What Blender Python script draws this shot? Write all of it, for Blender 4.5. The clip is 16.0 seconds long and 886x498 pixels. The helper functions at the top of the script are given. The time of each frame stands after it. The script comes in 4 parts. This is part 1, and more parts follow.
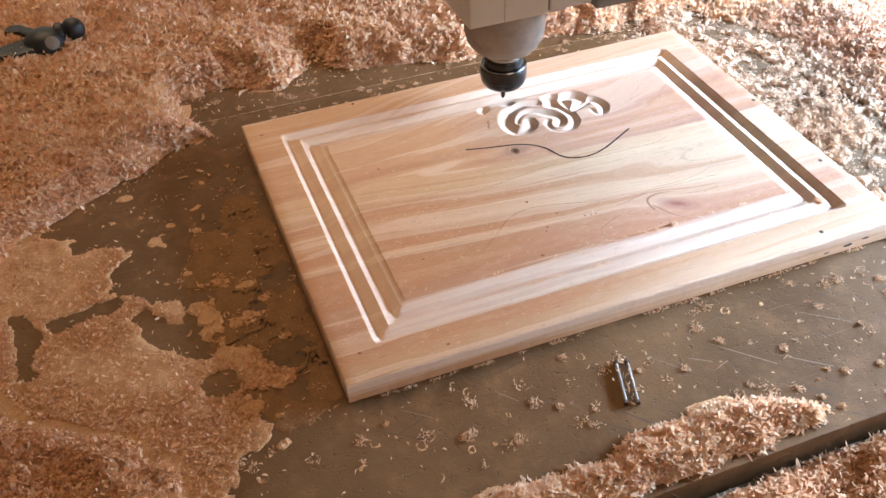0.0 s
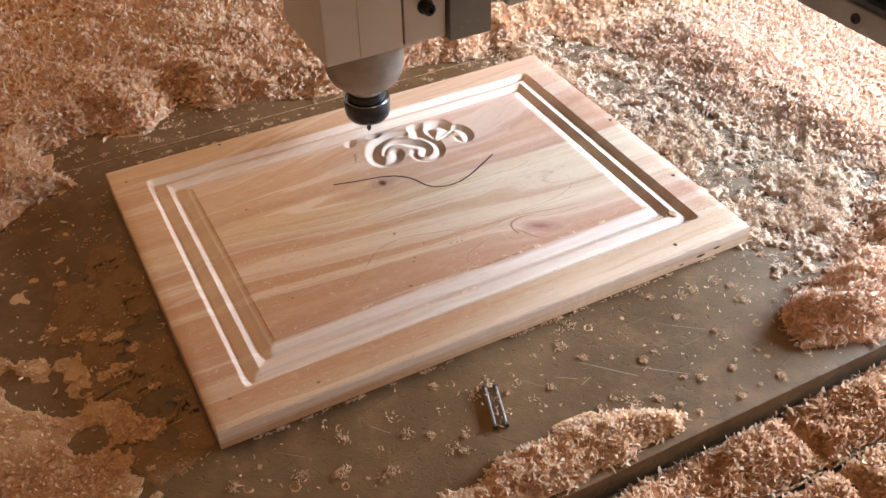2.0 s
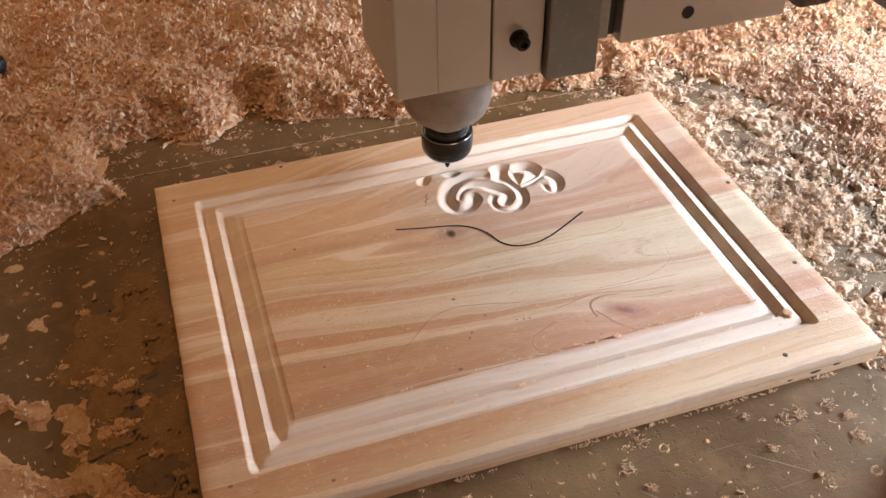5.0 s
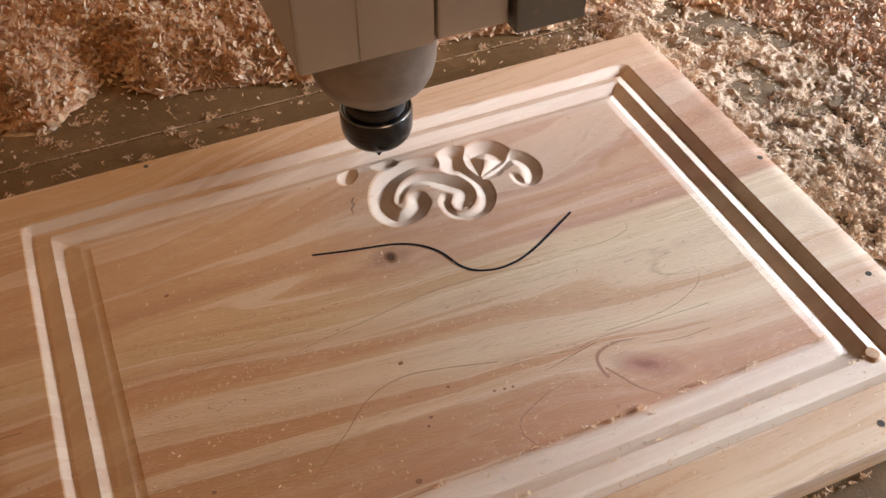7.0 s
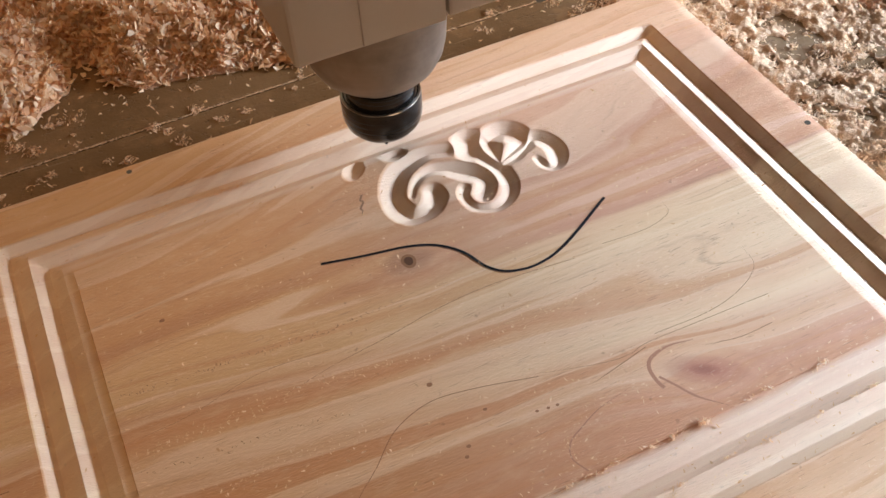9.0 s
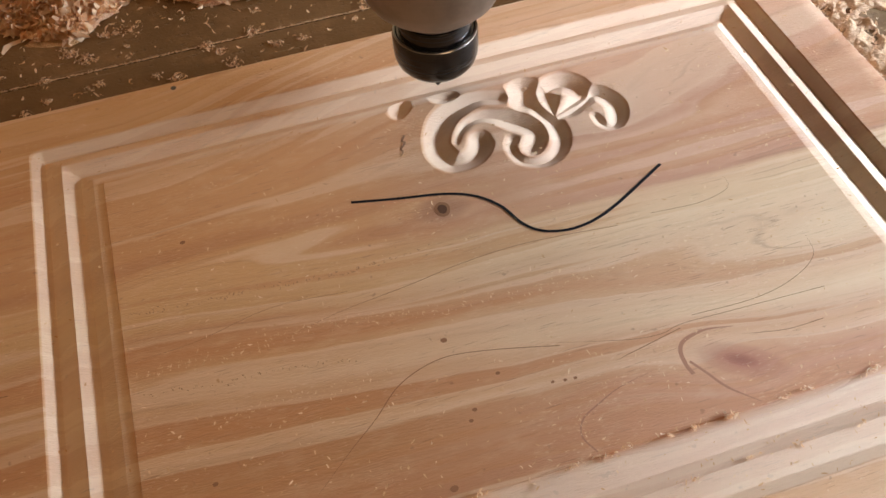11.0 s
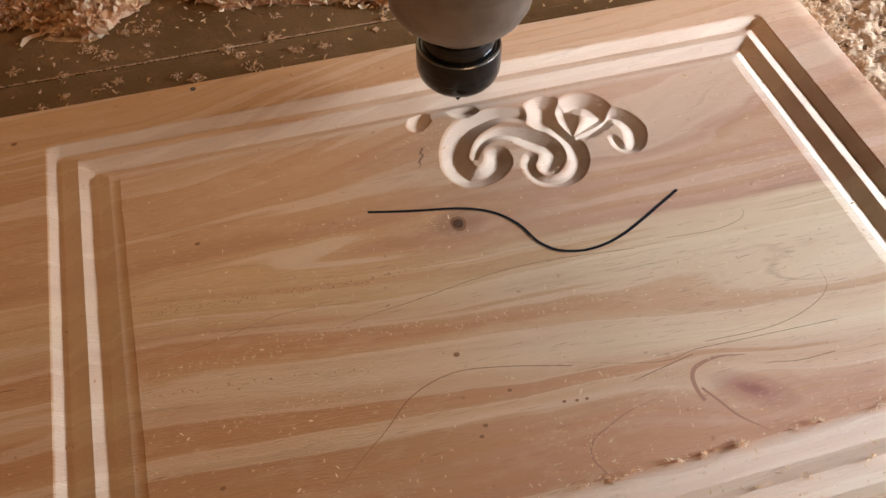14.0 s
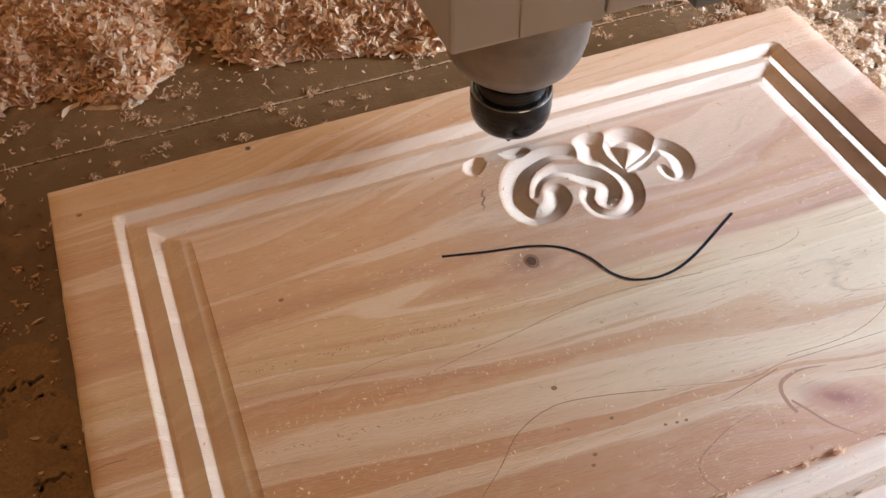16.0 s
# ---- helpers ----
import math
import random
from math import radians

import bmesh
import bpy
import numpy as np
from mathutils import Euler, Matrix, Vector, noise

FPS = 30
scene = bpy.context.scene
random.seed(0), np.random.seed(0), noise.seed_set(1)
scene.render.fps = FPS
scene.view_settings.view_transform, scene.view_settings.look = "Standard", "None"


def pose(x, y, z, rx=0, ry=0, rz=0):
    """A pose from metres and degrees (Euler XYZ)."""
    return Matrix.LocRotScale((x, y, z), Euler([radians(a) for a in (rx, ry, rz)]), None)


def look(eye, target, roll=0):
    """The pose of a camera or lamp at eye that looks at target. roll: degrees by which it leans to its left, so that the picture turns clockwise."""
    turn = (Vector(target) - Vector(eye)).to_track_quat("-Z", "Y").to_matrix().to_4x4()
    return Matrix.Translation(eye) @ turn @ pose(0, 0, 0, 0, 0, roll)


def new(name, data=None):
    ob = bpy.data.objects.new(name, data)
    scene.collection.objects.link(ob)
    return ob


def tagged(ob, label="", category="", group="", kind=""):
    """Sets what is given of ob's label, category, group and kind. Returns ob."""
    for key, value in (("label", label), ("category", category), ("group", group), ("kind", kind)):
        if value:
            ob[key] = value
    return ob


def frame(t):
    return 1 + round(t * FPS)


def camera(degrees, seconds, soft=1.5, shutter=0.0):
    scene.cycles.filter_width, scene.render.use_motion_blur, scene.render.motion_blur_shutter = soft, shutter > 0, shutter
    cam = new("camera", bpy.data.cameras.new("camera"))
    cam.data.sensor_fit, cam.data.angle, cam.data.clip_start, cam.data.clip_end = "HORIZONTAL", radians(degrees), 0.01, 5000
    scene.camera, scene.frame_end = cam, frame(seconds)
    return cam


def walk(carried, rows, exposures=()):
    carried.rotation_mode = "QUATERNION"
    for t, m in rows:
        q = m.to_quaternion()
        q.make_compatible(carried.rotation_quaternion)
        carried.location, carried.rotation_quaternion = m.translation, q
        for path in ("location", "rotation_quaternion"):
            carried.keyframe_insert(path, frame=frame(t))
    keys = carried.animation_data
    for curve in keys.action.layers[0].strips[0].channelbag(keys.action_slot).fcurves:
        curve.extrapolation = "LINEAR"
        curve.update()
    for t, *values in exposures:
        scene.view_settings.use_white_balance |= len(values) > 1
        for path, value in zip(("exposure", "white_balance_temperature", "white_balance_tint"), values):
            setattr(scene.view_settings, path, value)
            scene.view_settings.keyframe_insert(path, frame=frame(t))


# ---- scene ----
cam = camera(50.5, 16.0)
PATH = [
    (0, (-0.0905, -0.4851, 0.5808), (0.1655, 0.2268, -0.0731), -1.94),
    (0.5, (-0.0824, -0.4898, 0.5905), (0.1975, 0.2118, -0.0648), -2.24),
    (1, (-0.0794, -0.4939, 0.5784), (0.2338, 0.2041, -0.0656), -1.57),
    (1.5, (-0.0755, -0.5101, 0.5848), (0.2597, 0.1809, -0.0556), -1.43),
    (2, (-0.0542, -0.5021, 0.5986), (0.2935, 0.1819, -0.0426), -1.14),
    (2.2, (0.0121, -0.4970, 0.5876), (0.3459, 0.2037, -0.0430), -2.06),
    (2.5, (0.1163, -0.4712, 0.5945), (0.4135, 0.2440, -0.0380), -2.98),
    (3, (0.2214, -0.4866, 0.6014), (0.4332, 0.2678, -0.0199), -3.26),
    (3.5, (0.1825, -0.4581, 0.5915), (0.3874, 0.3126, -0.0118), -2.35),
    (4, (0.0736, -0.3826, 0.6046), (0.2967, 0.3672, -0.0183), -2.28),
    (4.5, (0.0494, -0.3936, 0.5833), (0.2686, 0.3559, -0.0414), -2.25),
    (4.7, (0.0458, -0.3981, 0.5864), (0.2668, 0.3406, -0.0504), -1.82),
    (6.8, (0.1154, -0.1596, 0.4565), (0.3894, 0.4787, -0.2629), 0.80),
    (7, (0.1209, -0.1595, 0.4648), (0.3916, 0.4783, -0.2562), -0.41),
    (7.5, (0.1186, -0.1707, 0.4629), (0.4120, 0.4656, -0.2505), 0.14),
    (8, (0.1196, -0.1639, 0.4576), (0.4116, 0.4767, -0.2526), -0.08),
    (8.5, (0.0755, -0.1203, 0.4460), (0.3557, 0.5193, -0.2698), -3.54),
    (8.7, (0.1159, -0.0999, 0.4424), (0.3876, 0.5220, -0.2921), -3.82),
    (10.8, (0.1613, -0.0876, 0.4145), (0.3377, 0.5091, -0.3684), -2.25),
    (11, (0.1644, -0.0905, 0.4131), (0.3255, 0.5135, -0.3674), -3.65),
    (11.5, (0.1626, -0.0863, 0.4101), (0.3199, 0.5275, -0.3635), -3.77),
    (12, (0.1370, -0.0817, 0.4075), (0.2809, 0.5290, -0.3712), -4.70),
    (12.5, (0.1277, -0.0828, 0.4098), (0.2687, 0.5298, -0.3679), -5.33),
    (13, (0.1403, -0.0810, 0.4132), (0.2967, 0.5297, -0.3630), -4.19),
    (13.5, (0.1538, -0.0865, 0.4122), (0.3285, 0.5205, -0.3631), -1.58),
    (14, (0.1507, -0.0868, 0.4134), (0.3266, 0.5253, -0.3576), 0.06),
    (14.5, (0.1187, -0.0728, 0.4231), (0.2879, 0.5457, -0.3442), -0.46),
    (15, (0.0903, -0.0641, 0.4288), (0.2712, 0.5539, -0.3363), -1.31),
    (15.5, (0.0777, -0.0655, 0.4283), (0.2858, 0.5551, -0.3278), -1.63),
    (16, (0.0806, -0.0705, 0.4278), (0.3178, 0.5500, -0.3197), -0.52),
]
walk(cam, [(t, look(eye, target, roll)) for t, eye, target, roll in PATH],
     exposures=[(0.0, 0.40, 5800, 7), (0.5, 0.28, 5900, 8), (1.5, 0.07, 6350, 9), (2.3, -0.03, 6200, 9), (3.2, -0.12, 7050, 12), (3.7, -0.10, 7200, 12), (4.6, -0.10, 6650, 10), (7.0, -0.52, 7100, 13), (7.5, -0.40, 7050, 12), (8.0, -0.23, 7050, 11), (8.5, -0.27, 6950, 11), (11.0, -0.49, 7600, 13), (13.0, -0.46, 7000, 12), (14.0, -0.58, 7400, 13), (14.5, -0.32, 6950, 12), (15.0, -0.14, 6350, 9), (16.0, -0.22, 6400, 9)])
scene.view_settings.exposure = 0.0

# ---- world, daylight, added fill lamps ----
world = bpy.data.worlds.new("sky")
scene.world = world
world.use_nodes = True
wn = world.node_tree
sky = wn.nodes.new("ShaderNodeTexSky")
sky.sky_type, sky.sun_disc = "NISHITA", False
sky.sun_elevation, sky.sun_rotation = radians(35), radians(120)
wn.links.new(sky.outputs[0], wn.nodes["Background"].inputs[0])
wn.nodes["Background"].inputs[1].default_value = 0.10


def area_lamp(name, eye, target, w, h, watts, colour):
    data = bpy.data.lights.new(name, "AREA")
    data.shape, data.size, data.size_y, data.energy, data.color = "RECTANGLE", w, h, watts, colour
    ob = new(name, data)
    ob.matrix_world = look(eye, target)
    return ob


area_lamp("doorway_daylight", (1.88, -0.06, 0.45), (0.3, 0.25, 0.02), 0.95, 0.28, 116, (0.78, 1.0, 1.32))
# added warm fill from the front, no known source
area_lamp("front_fill_lamp", (0.75, -2.42, 0.95), (0.2, 0.4, 0.0), 1.3, 1.1, 9, (1.0, 0.56, 0.23))
# added diffuse fill from above; the roof opening is unseen
area_lamp("overhead_fill_lamp", (-0.05, 1.85, 2.38), (-0.05, 1.85, 0.0), 1.9, 1.3, 36, (1.0, 0.62, 0.31))

# ---- materials ----


class Mat:
    """A small wrapper for building node materials."""

    def __init__(self, name, rough=0.6, metal=0.0, colour=(0.5, 0.5, 0.5), spec=0.5):
        self.m = bpy.data.materials.new(name)
        self.m.use_nodes = True
        self.t = self.m.node_tree
        self.b = self.t.nodes["Principled BSDF"]
        self.b.inputs["Roughness"].default_value = rough
        self.b.inputs["Metallic"].default_value = metal
        self.b.inputs["Base Color"].default_value = (*colour, 1)
        self.b.inputs["Specular IOR Level"].default_value = spec
        self.co = self.node("ShaderNodeTexCoord").outputs["Object"]

    def node(self, kind, **props):
        n = self.t.nodes.new(kind)
        for k, v in props.items():
            setattr(n, k, v)
        return n

    def link(self, a, b):
        self.t.links.new(a, b)

    def put(self, socket, value):
        if hasattr(value, "is_linked"):
            self.link(value, socket)
        else:
            socket.default_value = value

    def mapped(self, scale=(1, 1, 1), loc=(0, 0, 0), rot=(0, 0, 0), co=None):
        n = self.node("ShaderNodeMapping")
        self.link(co or self.co, n.inputs[0])
        n.inputs["Scale"].default_value, n.inputs["Location"].default_value = scale, loc
        n.inputs["Rotation"].default_value = rot
        return n.outputs[0]

    def noise(self, scale, detail=3.0, co=None, rough=0.55, distort=0.0, colour=False):
        n = self.node("ShaderNodeTexNoise")
        self.link(co or self.co, n.inputs["Vector"])
        n.inputs["Scale"].default_value, n.inputs["Detail"].default_value = scale, detail
        n.inputs["Roughness"].default_value, n.inputs["Distortion"].default_value = rough, distort
        return n.outputs["Color" if colour else "Fac"]

    def ramp(self, fac, stops, mode="LINEAR"):
        n = self.node("ShaderNodeValToRGB")
        r = n.color_ramp
        r.interpolation = mode
        while len(r.elements) < len(stops):
            r.elements.new(0.5)
        for e, (p, c) in zip(r.elements, stops):
            e.position, e.color = p, (*c, 1) if len(c) == 3 else c
        self.put(n.inputs[0], fac)
        return n.outputs[0]

    def grey(self, fac, lo, hi):
        """fac stretched so that lo is 0 and hi is 1, clamped."""
        n = self.node("ShaderNodeMapRange")
        self.put(n.inputs[0], fac)
        n.inputs[1].default_value, n.inputs[2].default_value = lo, hi
        return n.outputs[0]

    def maths(self, op, a, b=0.0, c=0.0):
        n = self.node("ShaderNodeMath", operation=op)
        for i, v in enumerate((a, b, c)):
            self.put(n.inputs[i], v)
        return n.outputs[0]

    def mix(self, fac, a, b, mode="MIX"):
        n = self.node("ShaderNodeMix", data_type="RGBA", blend_type=mode)
        self.put(n.inputs[0], fac)
        for s, v in ((n.inputs[6], a), (n.inputs[7], b)):
            self.put(s, (*v, 1) if isinstance(v, tuple) and len(v) == 3 else v)
        return n.outputs[2]

    def colour(self, c):
        self.put(self.b.inputs["Base Color"], c)
        return self

    def rough(self, r):
        self.put(self.b.inputs["Roughness"], r)
        return self

    def bump(self, height, strength=0.3, distance=0.001):
        n = self.node("ShaderNodeBump")
        self.put(n.inputs["Height"], height)
        n.inputs["Strength"].default_value, n.inputs["Distance"].default_value = strength, distance
        self.link(n.outputs[0], self.b.inputs["Normal"])
        return self


def pine():
    """Planed softwood: long wavy bands of cream, tan and pink across the board, with two knots."""
    m = Mat("pine", rough=0.5, spec=0.4)
    sep = m.node("ShaderNodeSeparateXYZ")
    m.link(m.co, sep.inputs[0])
    x, y, z = sep.outputs

    def ease(v, lo, hi, size=1.0):
        n = m.node("ShaderNodeMapRange", interpolation_type="SMOOTHSTEP")
        m.link(v, n.inputs[0])
        n.inputs[1].default_value, n.inputs[2].default_value, n.inputs[4].default_value = lo, hi, size
        return n.outputs[0]

    # the grain fans out towards one back corner, sinks across the middle and flows round the knots
    times = lambda a, b: m.maths("MULTIPLY", a, b)  # noqa: E731
    fan = times(ease(x, 0.07, 0.30, 0.052), ease(y, 0.247, 0.355))
    yy = m.maths("SUBTRACT", y, times(ease(x, 0.36, 0.52, 0.016), ease(y, 0.250, 0.272)))
    yy = m.maths("ADD", yy, times(ease(x, 0.05, 0.27, 0.024), times(ease(y, 0.250, 0.232), ease(y, 0.06, 0.15))))
    yy = m.maths("ADD", yy, times(ease(x, 0.22, 0.44, 0.030), times(ease(y, 0.185, 0.150), ease(y, 0.05, 0.11))))
    for scale, size in (((4.5, 7.0, 5.0), 0.016), ((13.0, 30.0, 20.0), 0.0070), ((60.0, 190.0, 80.0), 0.0016)):
        yy = m.maths("ADD", yy, times(m.maths("SUBTRACT", m.noise(1.0, 2.0, m.mapped(scale), 0.5), 0.5), size))
    swell = []
    for kx, ky, rx, ry, push, turn in ((0.360, 0.100, 0.033, 0.0135, 0.016, -0.53), (0.2536, 0.2409, 0.016, 0.010, 0.007, 0.0), (0.300, 0.085, 0.045, 0.020, 0.012, 0.2)):
        ox, oy = m.maths("SUBTRACT", x, kx), m.maths("SUBTRACT", y, ky)
        dx = m.maths("ADD", times(ox, math.cos(turn) / rx), times(oy, math.sin(turn) / rx))
        dy = m.maths("SUBTRACT", times(oy, math.cos(turn) / ry), times(ox, math.sin(turn) / ry))
        r2 = m.maths("ADD", times(dx, dx), times(dy, dy))
        fall = m.maths("POWER", 2.718, times(r2, -0.7))
        yy = m.maths("SUBTRACT", yy, times(times(dy, fall), push))
        swell.append((r2, fall))
    across = m.maths("ADD", m.maths("DIVIDE", yy, 0.40), times(z, 1.2))
    fanned = m.maths("SUBTRACT", across, m.maths("DIVIDE", fan, 0.40))
    yy = m.maths("SUBTRACT", yy, fan)
    # wood tones by side; near_side is also darkened, weaker light on the left painted in
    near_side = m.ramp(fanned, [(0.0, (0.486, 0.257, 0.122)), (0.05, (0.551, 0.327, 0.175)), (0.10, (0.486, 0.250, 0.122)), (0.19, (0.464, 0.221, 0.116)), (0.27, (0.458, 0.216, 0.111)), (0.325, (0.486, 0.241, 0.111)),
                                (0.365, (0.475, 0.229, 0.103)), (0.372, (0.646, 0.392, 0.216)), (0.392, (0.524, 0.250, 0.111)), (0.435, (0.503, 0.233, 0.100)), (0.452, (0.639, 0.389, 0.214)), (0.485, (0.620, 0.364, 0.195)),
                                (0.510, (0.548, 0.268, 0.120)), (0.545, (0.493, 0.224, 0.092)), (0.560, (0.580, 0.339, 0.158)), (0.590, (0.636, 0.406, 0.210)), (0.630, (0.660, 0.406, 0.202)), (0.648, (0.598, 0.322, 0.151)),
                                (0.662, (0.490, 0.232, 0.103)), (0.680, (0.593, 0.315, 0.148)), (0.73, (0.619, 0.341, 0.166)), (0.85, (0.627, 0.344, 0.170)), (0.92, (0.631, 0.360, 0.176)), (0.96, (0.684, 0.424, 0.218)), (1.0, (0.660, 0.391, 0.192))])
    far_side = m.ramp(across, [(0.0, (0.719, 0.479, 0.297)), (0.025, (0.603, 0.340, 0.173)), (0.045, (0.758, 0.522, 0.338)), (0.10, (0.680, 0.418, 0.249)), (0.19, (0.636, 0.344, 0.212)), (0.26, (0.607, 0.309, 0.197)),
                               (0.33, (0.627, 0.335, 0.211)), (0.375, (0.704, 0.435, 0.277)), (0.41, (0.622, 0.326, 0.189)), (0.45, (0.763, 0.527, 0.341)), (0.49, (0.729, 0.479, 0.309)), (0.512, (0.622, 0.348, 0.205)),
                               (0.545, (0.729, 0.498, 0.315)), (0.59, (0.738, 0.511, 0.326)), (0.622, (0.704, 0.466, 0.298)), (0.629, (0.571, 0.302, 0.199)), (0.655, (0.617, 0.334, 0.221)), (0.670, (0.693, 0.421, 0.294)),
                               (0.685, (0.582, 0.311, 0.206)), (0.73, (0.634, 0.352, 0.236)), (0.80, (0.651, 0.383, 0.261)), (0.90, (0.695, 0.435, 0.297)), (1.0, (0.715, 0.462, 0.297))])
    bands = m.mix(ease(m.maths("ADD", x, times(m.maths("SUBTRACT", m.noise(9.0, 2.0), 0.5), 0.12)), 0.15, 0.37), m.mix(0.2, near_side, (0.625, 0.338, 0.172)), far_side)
    flow = m.node("ShaderNodeCombineXYZ")
    m.link(m.maths("MULTIPLY", x, 2.2), flow.inputs[0])
    m.link(m.maths("MULTIPLY", yy, 36.0), flow.inputs[1])
    m.link(m.maths("MULTIPLY", z, 26.0), flow.inputs[2])
    broad = m.noise(1.0, 4.0, flow.outputs[0], 0.55, 0.4)
    col = m.mix(m.maths("MULTIPLY", m.grey(broad, 0.50, 0.70), 0.26), bands, (0.54, 0.262, 0.122))
    col = m.mix(m.maths("MULTIPLY", m.grey(broad, 0.46, 0.28), 0.22), col, (0.79, 0.585, 0.41))
    # sharp-edged summer-wood streaks, orange on one side and cream on the other
    keen = m.noise(1.0, 3.0, m.mapped((0.55, 1.1, 1.0), (3, 9, 0), co=flow.outputs[0]), 0.5, 0.25)
    col = m.mix(m.maths("MULTIPLY", m.maths("MULTIPLY", m.grey(keen, 0.535, 0.555), m.grey(keen, 0.70, 0.56)), 0.46), col, (0.56, 0.265, 0.115))
    col = m.mix(m.maths("MULTIPLY", m.maths("MULTIPLY", m.grey(keen, 0.445, 0.43), m.grey(keen, 0.28, 0.42)), 0.34), col, (0.86, 0.68, 0.50))
    # fine grain lines along the flow
    fine = m.node("ShaderNodeCombineXYZ")
    m.link(m.maths("MULTIPLY", x, 11.0), fine.inputs[0])
    m.link(m.maths("MULTIPLY", yy, 360.0), fine.inputs[1])
    m.link(m.maths("MULTIPLY", z, 60.0), fine.inputs[2])
    grain = m.noise(1.0, 3.0, fine.outputs[0], 0.6)
    col = m.mix(m.maths("MULTIPLY", m.grey(grain, 0.52, 0.74), 0.20), col, (0.40, 0.20, 0.115))
    pore = m.grey(m.noise(1.0, 1.0, m.mapped((70.0, 1500.0, 300.0)), 0.5), 0.66, 0.72)
    col = m.mix(m.maths("MULTIPLY", m.maths("MULTIPLY", pore, m.grey(broad, 0.40, 0.60)), 0.6), col, (0.30, 0.14, 0.075))
    mottle = m.grey(m.noise(1.0, 3.0, m.mapped((55.0, 130.0, 80.0)), 0.65), 0.52, 0.72)
    col = m.mix(m.maths("MULTIPLY", mottle, 0.15), col, (0.84, 0.64, 0.46))
    lines = m.noise(1.0, 1.0, m.mapped((0.8, 1.9, 1.0), (5, 2, 0), co=flow.outputs[0]), 0.4, 0.3)
    line = m.ramp(lines, [(0.488, (0, 0, 0)), (0.5, (1, 1, 1)), (0.512, (0, 0, 0))])
    col = m.mix(m.maths("MULTIPLY", m.maths("MULTIPLY", line, m.grey(m.noise(14.0, 2.0), 0.46, 0.62)), 0.34), col, (0.30, 0.135, 0.07))
    (r2, fall), (small, near), _ = swell
    r2 = m.maths("MULTIPLY", r2, m.maths("ADD", 0.35, m.maths("MULTIPLY", m.noise(32.0, 3.0), 1.3)))
    ring = m.maths("ABSOLUTE", m.maths("SINE", m.maths("ADD", m.maths("MULTIPLY", m.maths("SQRT", r2), 5.5), m.maths("MULTIPLY", broad, 3.0))))
    col = m.mix(m.maths("MULTIPLY", m.maths("MULTIPLY", m.grey(ring, 0.72, 1.0), fall), 0.12), col, (0.40, 0.15, 0.10))
    col = m.mix(m.maths("MULTIPLY", m.grey(r2, 0.40, 0.05), 0.75), col, (0.44, 0.175, 0.12))
    col = m.mix(m.maths("MULTIPLY", m.grey(r2, 0.07, 0.0), 0.7), col, (0.30, 0.095, 0.065))
    halo = m.maths("MULTIPLY", m.grey(r2, 0.22, 0.34), m.grey(r2, 0.62, 0.40))
    col = m.mix(m.maths("MULTIPLY", halo, 0.16), col, (0.46, 0.19, 0.135))
    col = m.mix(m.maths("MULTIPLY", m.grey(small, 1.3, 0.2), 0.6), col, (0.36, 0.19, 0.12))
    # tiny resin flecks
    fleck = m.grey(m.noise(190.0, 2.0), 0.70, 0.77)
    col = m.mix(m.maths("MULTIPLY", fleck, 0.45), col, (0.28, 0.13, 0.07))
    # raised fibres catch a paler tone
    fibre = m.grey(m.noise(1.0, 2.0, m.mapped((260.0, 900.0, 400.0)), 0.6), 0.62, 0.70)
    col = m.mix(m.maths("MULTIPLY", m.maths("MULTIPLY", fibre, m.grey(m.noise(22.0, 3.0), 0.43, 0.60)), 0.3), col, (0.91, 0.73, 0.53))
    # freshly milled wood is paler than the planed face
    milled = m.grey(m.maths("SUBTRACT", z, 0.0), 0.0204, 0.0198)
    milled = m.maths("MULTIPLY", milled, m.grey(z, 0.0105, 0.0125))
    col = m.mix(m.maths("MULTIPLY", milled, 0.42), col, (0.89, 0.77, 0.64))
    col = m.mix(1.0, col, (1.02, 0.995, 0.955), "MULTIPLY")
    m.colour(col)
    m.rough(m.maths("ADD", 0.38, m.maths("MULTIPLY", grain, 0.28)))
    fuzz = m.noise(1.0, 2.0, m.mapped((230.0, 2000.0, 900.0)), 0.6)
    m.bump(m.maths("ADD", m.maths("MULTIPLY", grain, 0.8), fuzz), 0.85, 0.0006)
    return m.m


def shaving(name, stops, rough=0.9):
    """Thin planer shavings, each a little different in colour."""
    m = Mat(name, rough=rough, spec=0.08)
    geo = m.node("ShaderNodeNewGeometry")
    col = m.ramp(geo.outputs["Random Per Island"], stops)
    patch = m.noise(9.0, 3.0)
    col = m.mix(m.maths("MULTIPLY", m.grey(patch, 0.42, 0.66), 0.30), col, (0.70, 0.385, 0.225))
    streak = m.noise(420.0, 2.0)
    col = m.mix(m.maths("MULTIPLY", m.grey(streak, 0.4, 0.7), 0.25), col, (0.82, 0.62, 0.42))
    m.colour(col)
    glow = m.node("ShaderNodeBsdfTranslucent")
    m.link(col, glow.inputs[0])
    both = m.node("ShaderNodeMixShader")
    both.inputs[0].default_value = 0.42
    m.link(m.b.outputs[0], both.inputs[1])
    m.link(glow.outputs[0], both.inputs[2])
    m.link(both.outputs[0], m.t.nodes["Material Output"].inputs["Surface"])
    return m.m


def sawdust(name, a, b, grain=1400.0):
    m = Mat(name, rough=0.95, spec=0.15)
    n = m.noise(grain, 3.0, rough=0.7)
    c = m.noise(60.0, 4.0)
    col = m.mix(m.grey(n, 0.35, 0.68), a, b)
    col = m.mix(m.maths("MULTIPLY", m.grey(c, 0.45, 0.65), 0.4), col, tuple(v * 0.72 for v in a))
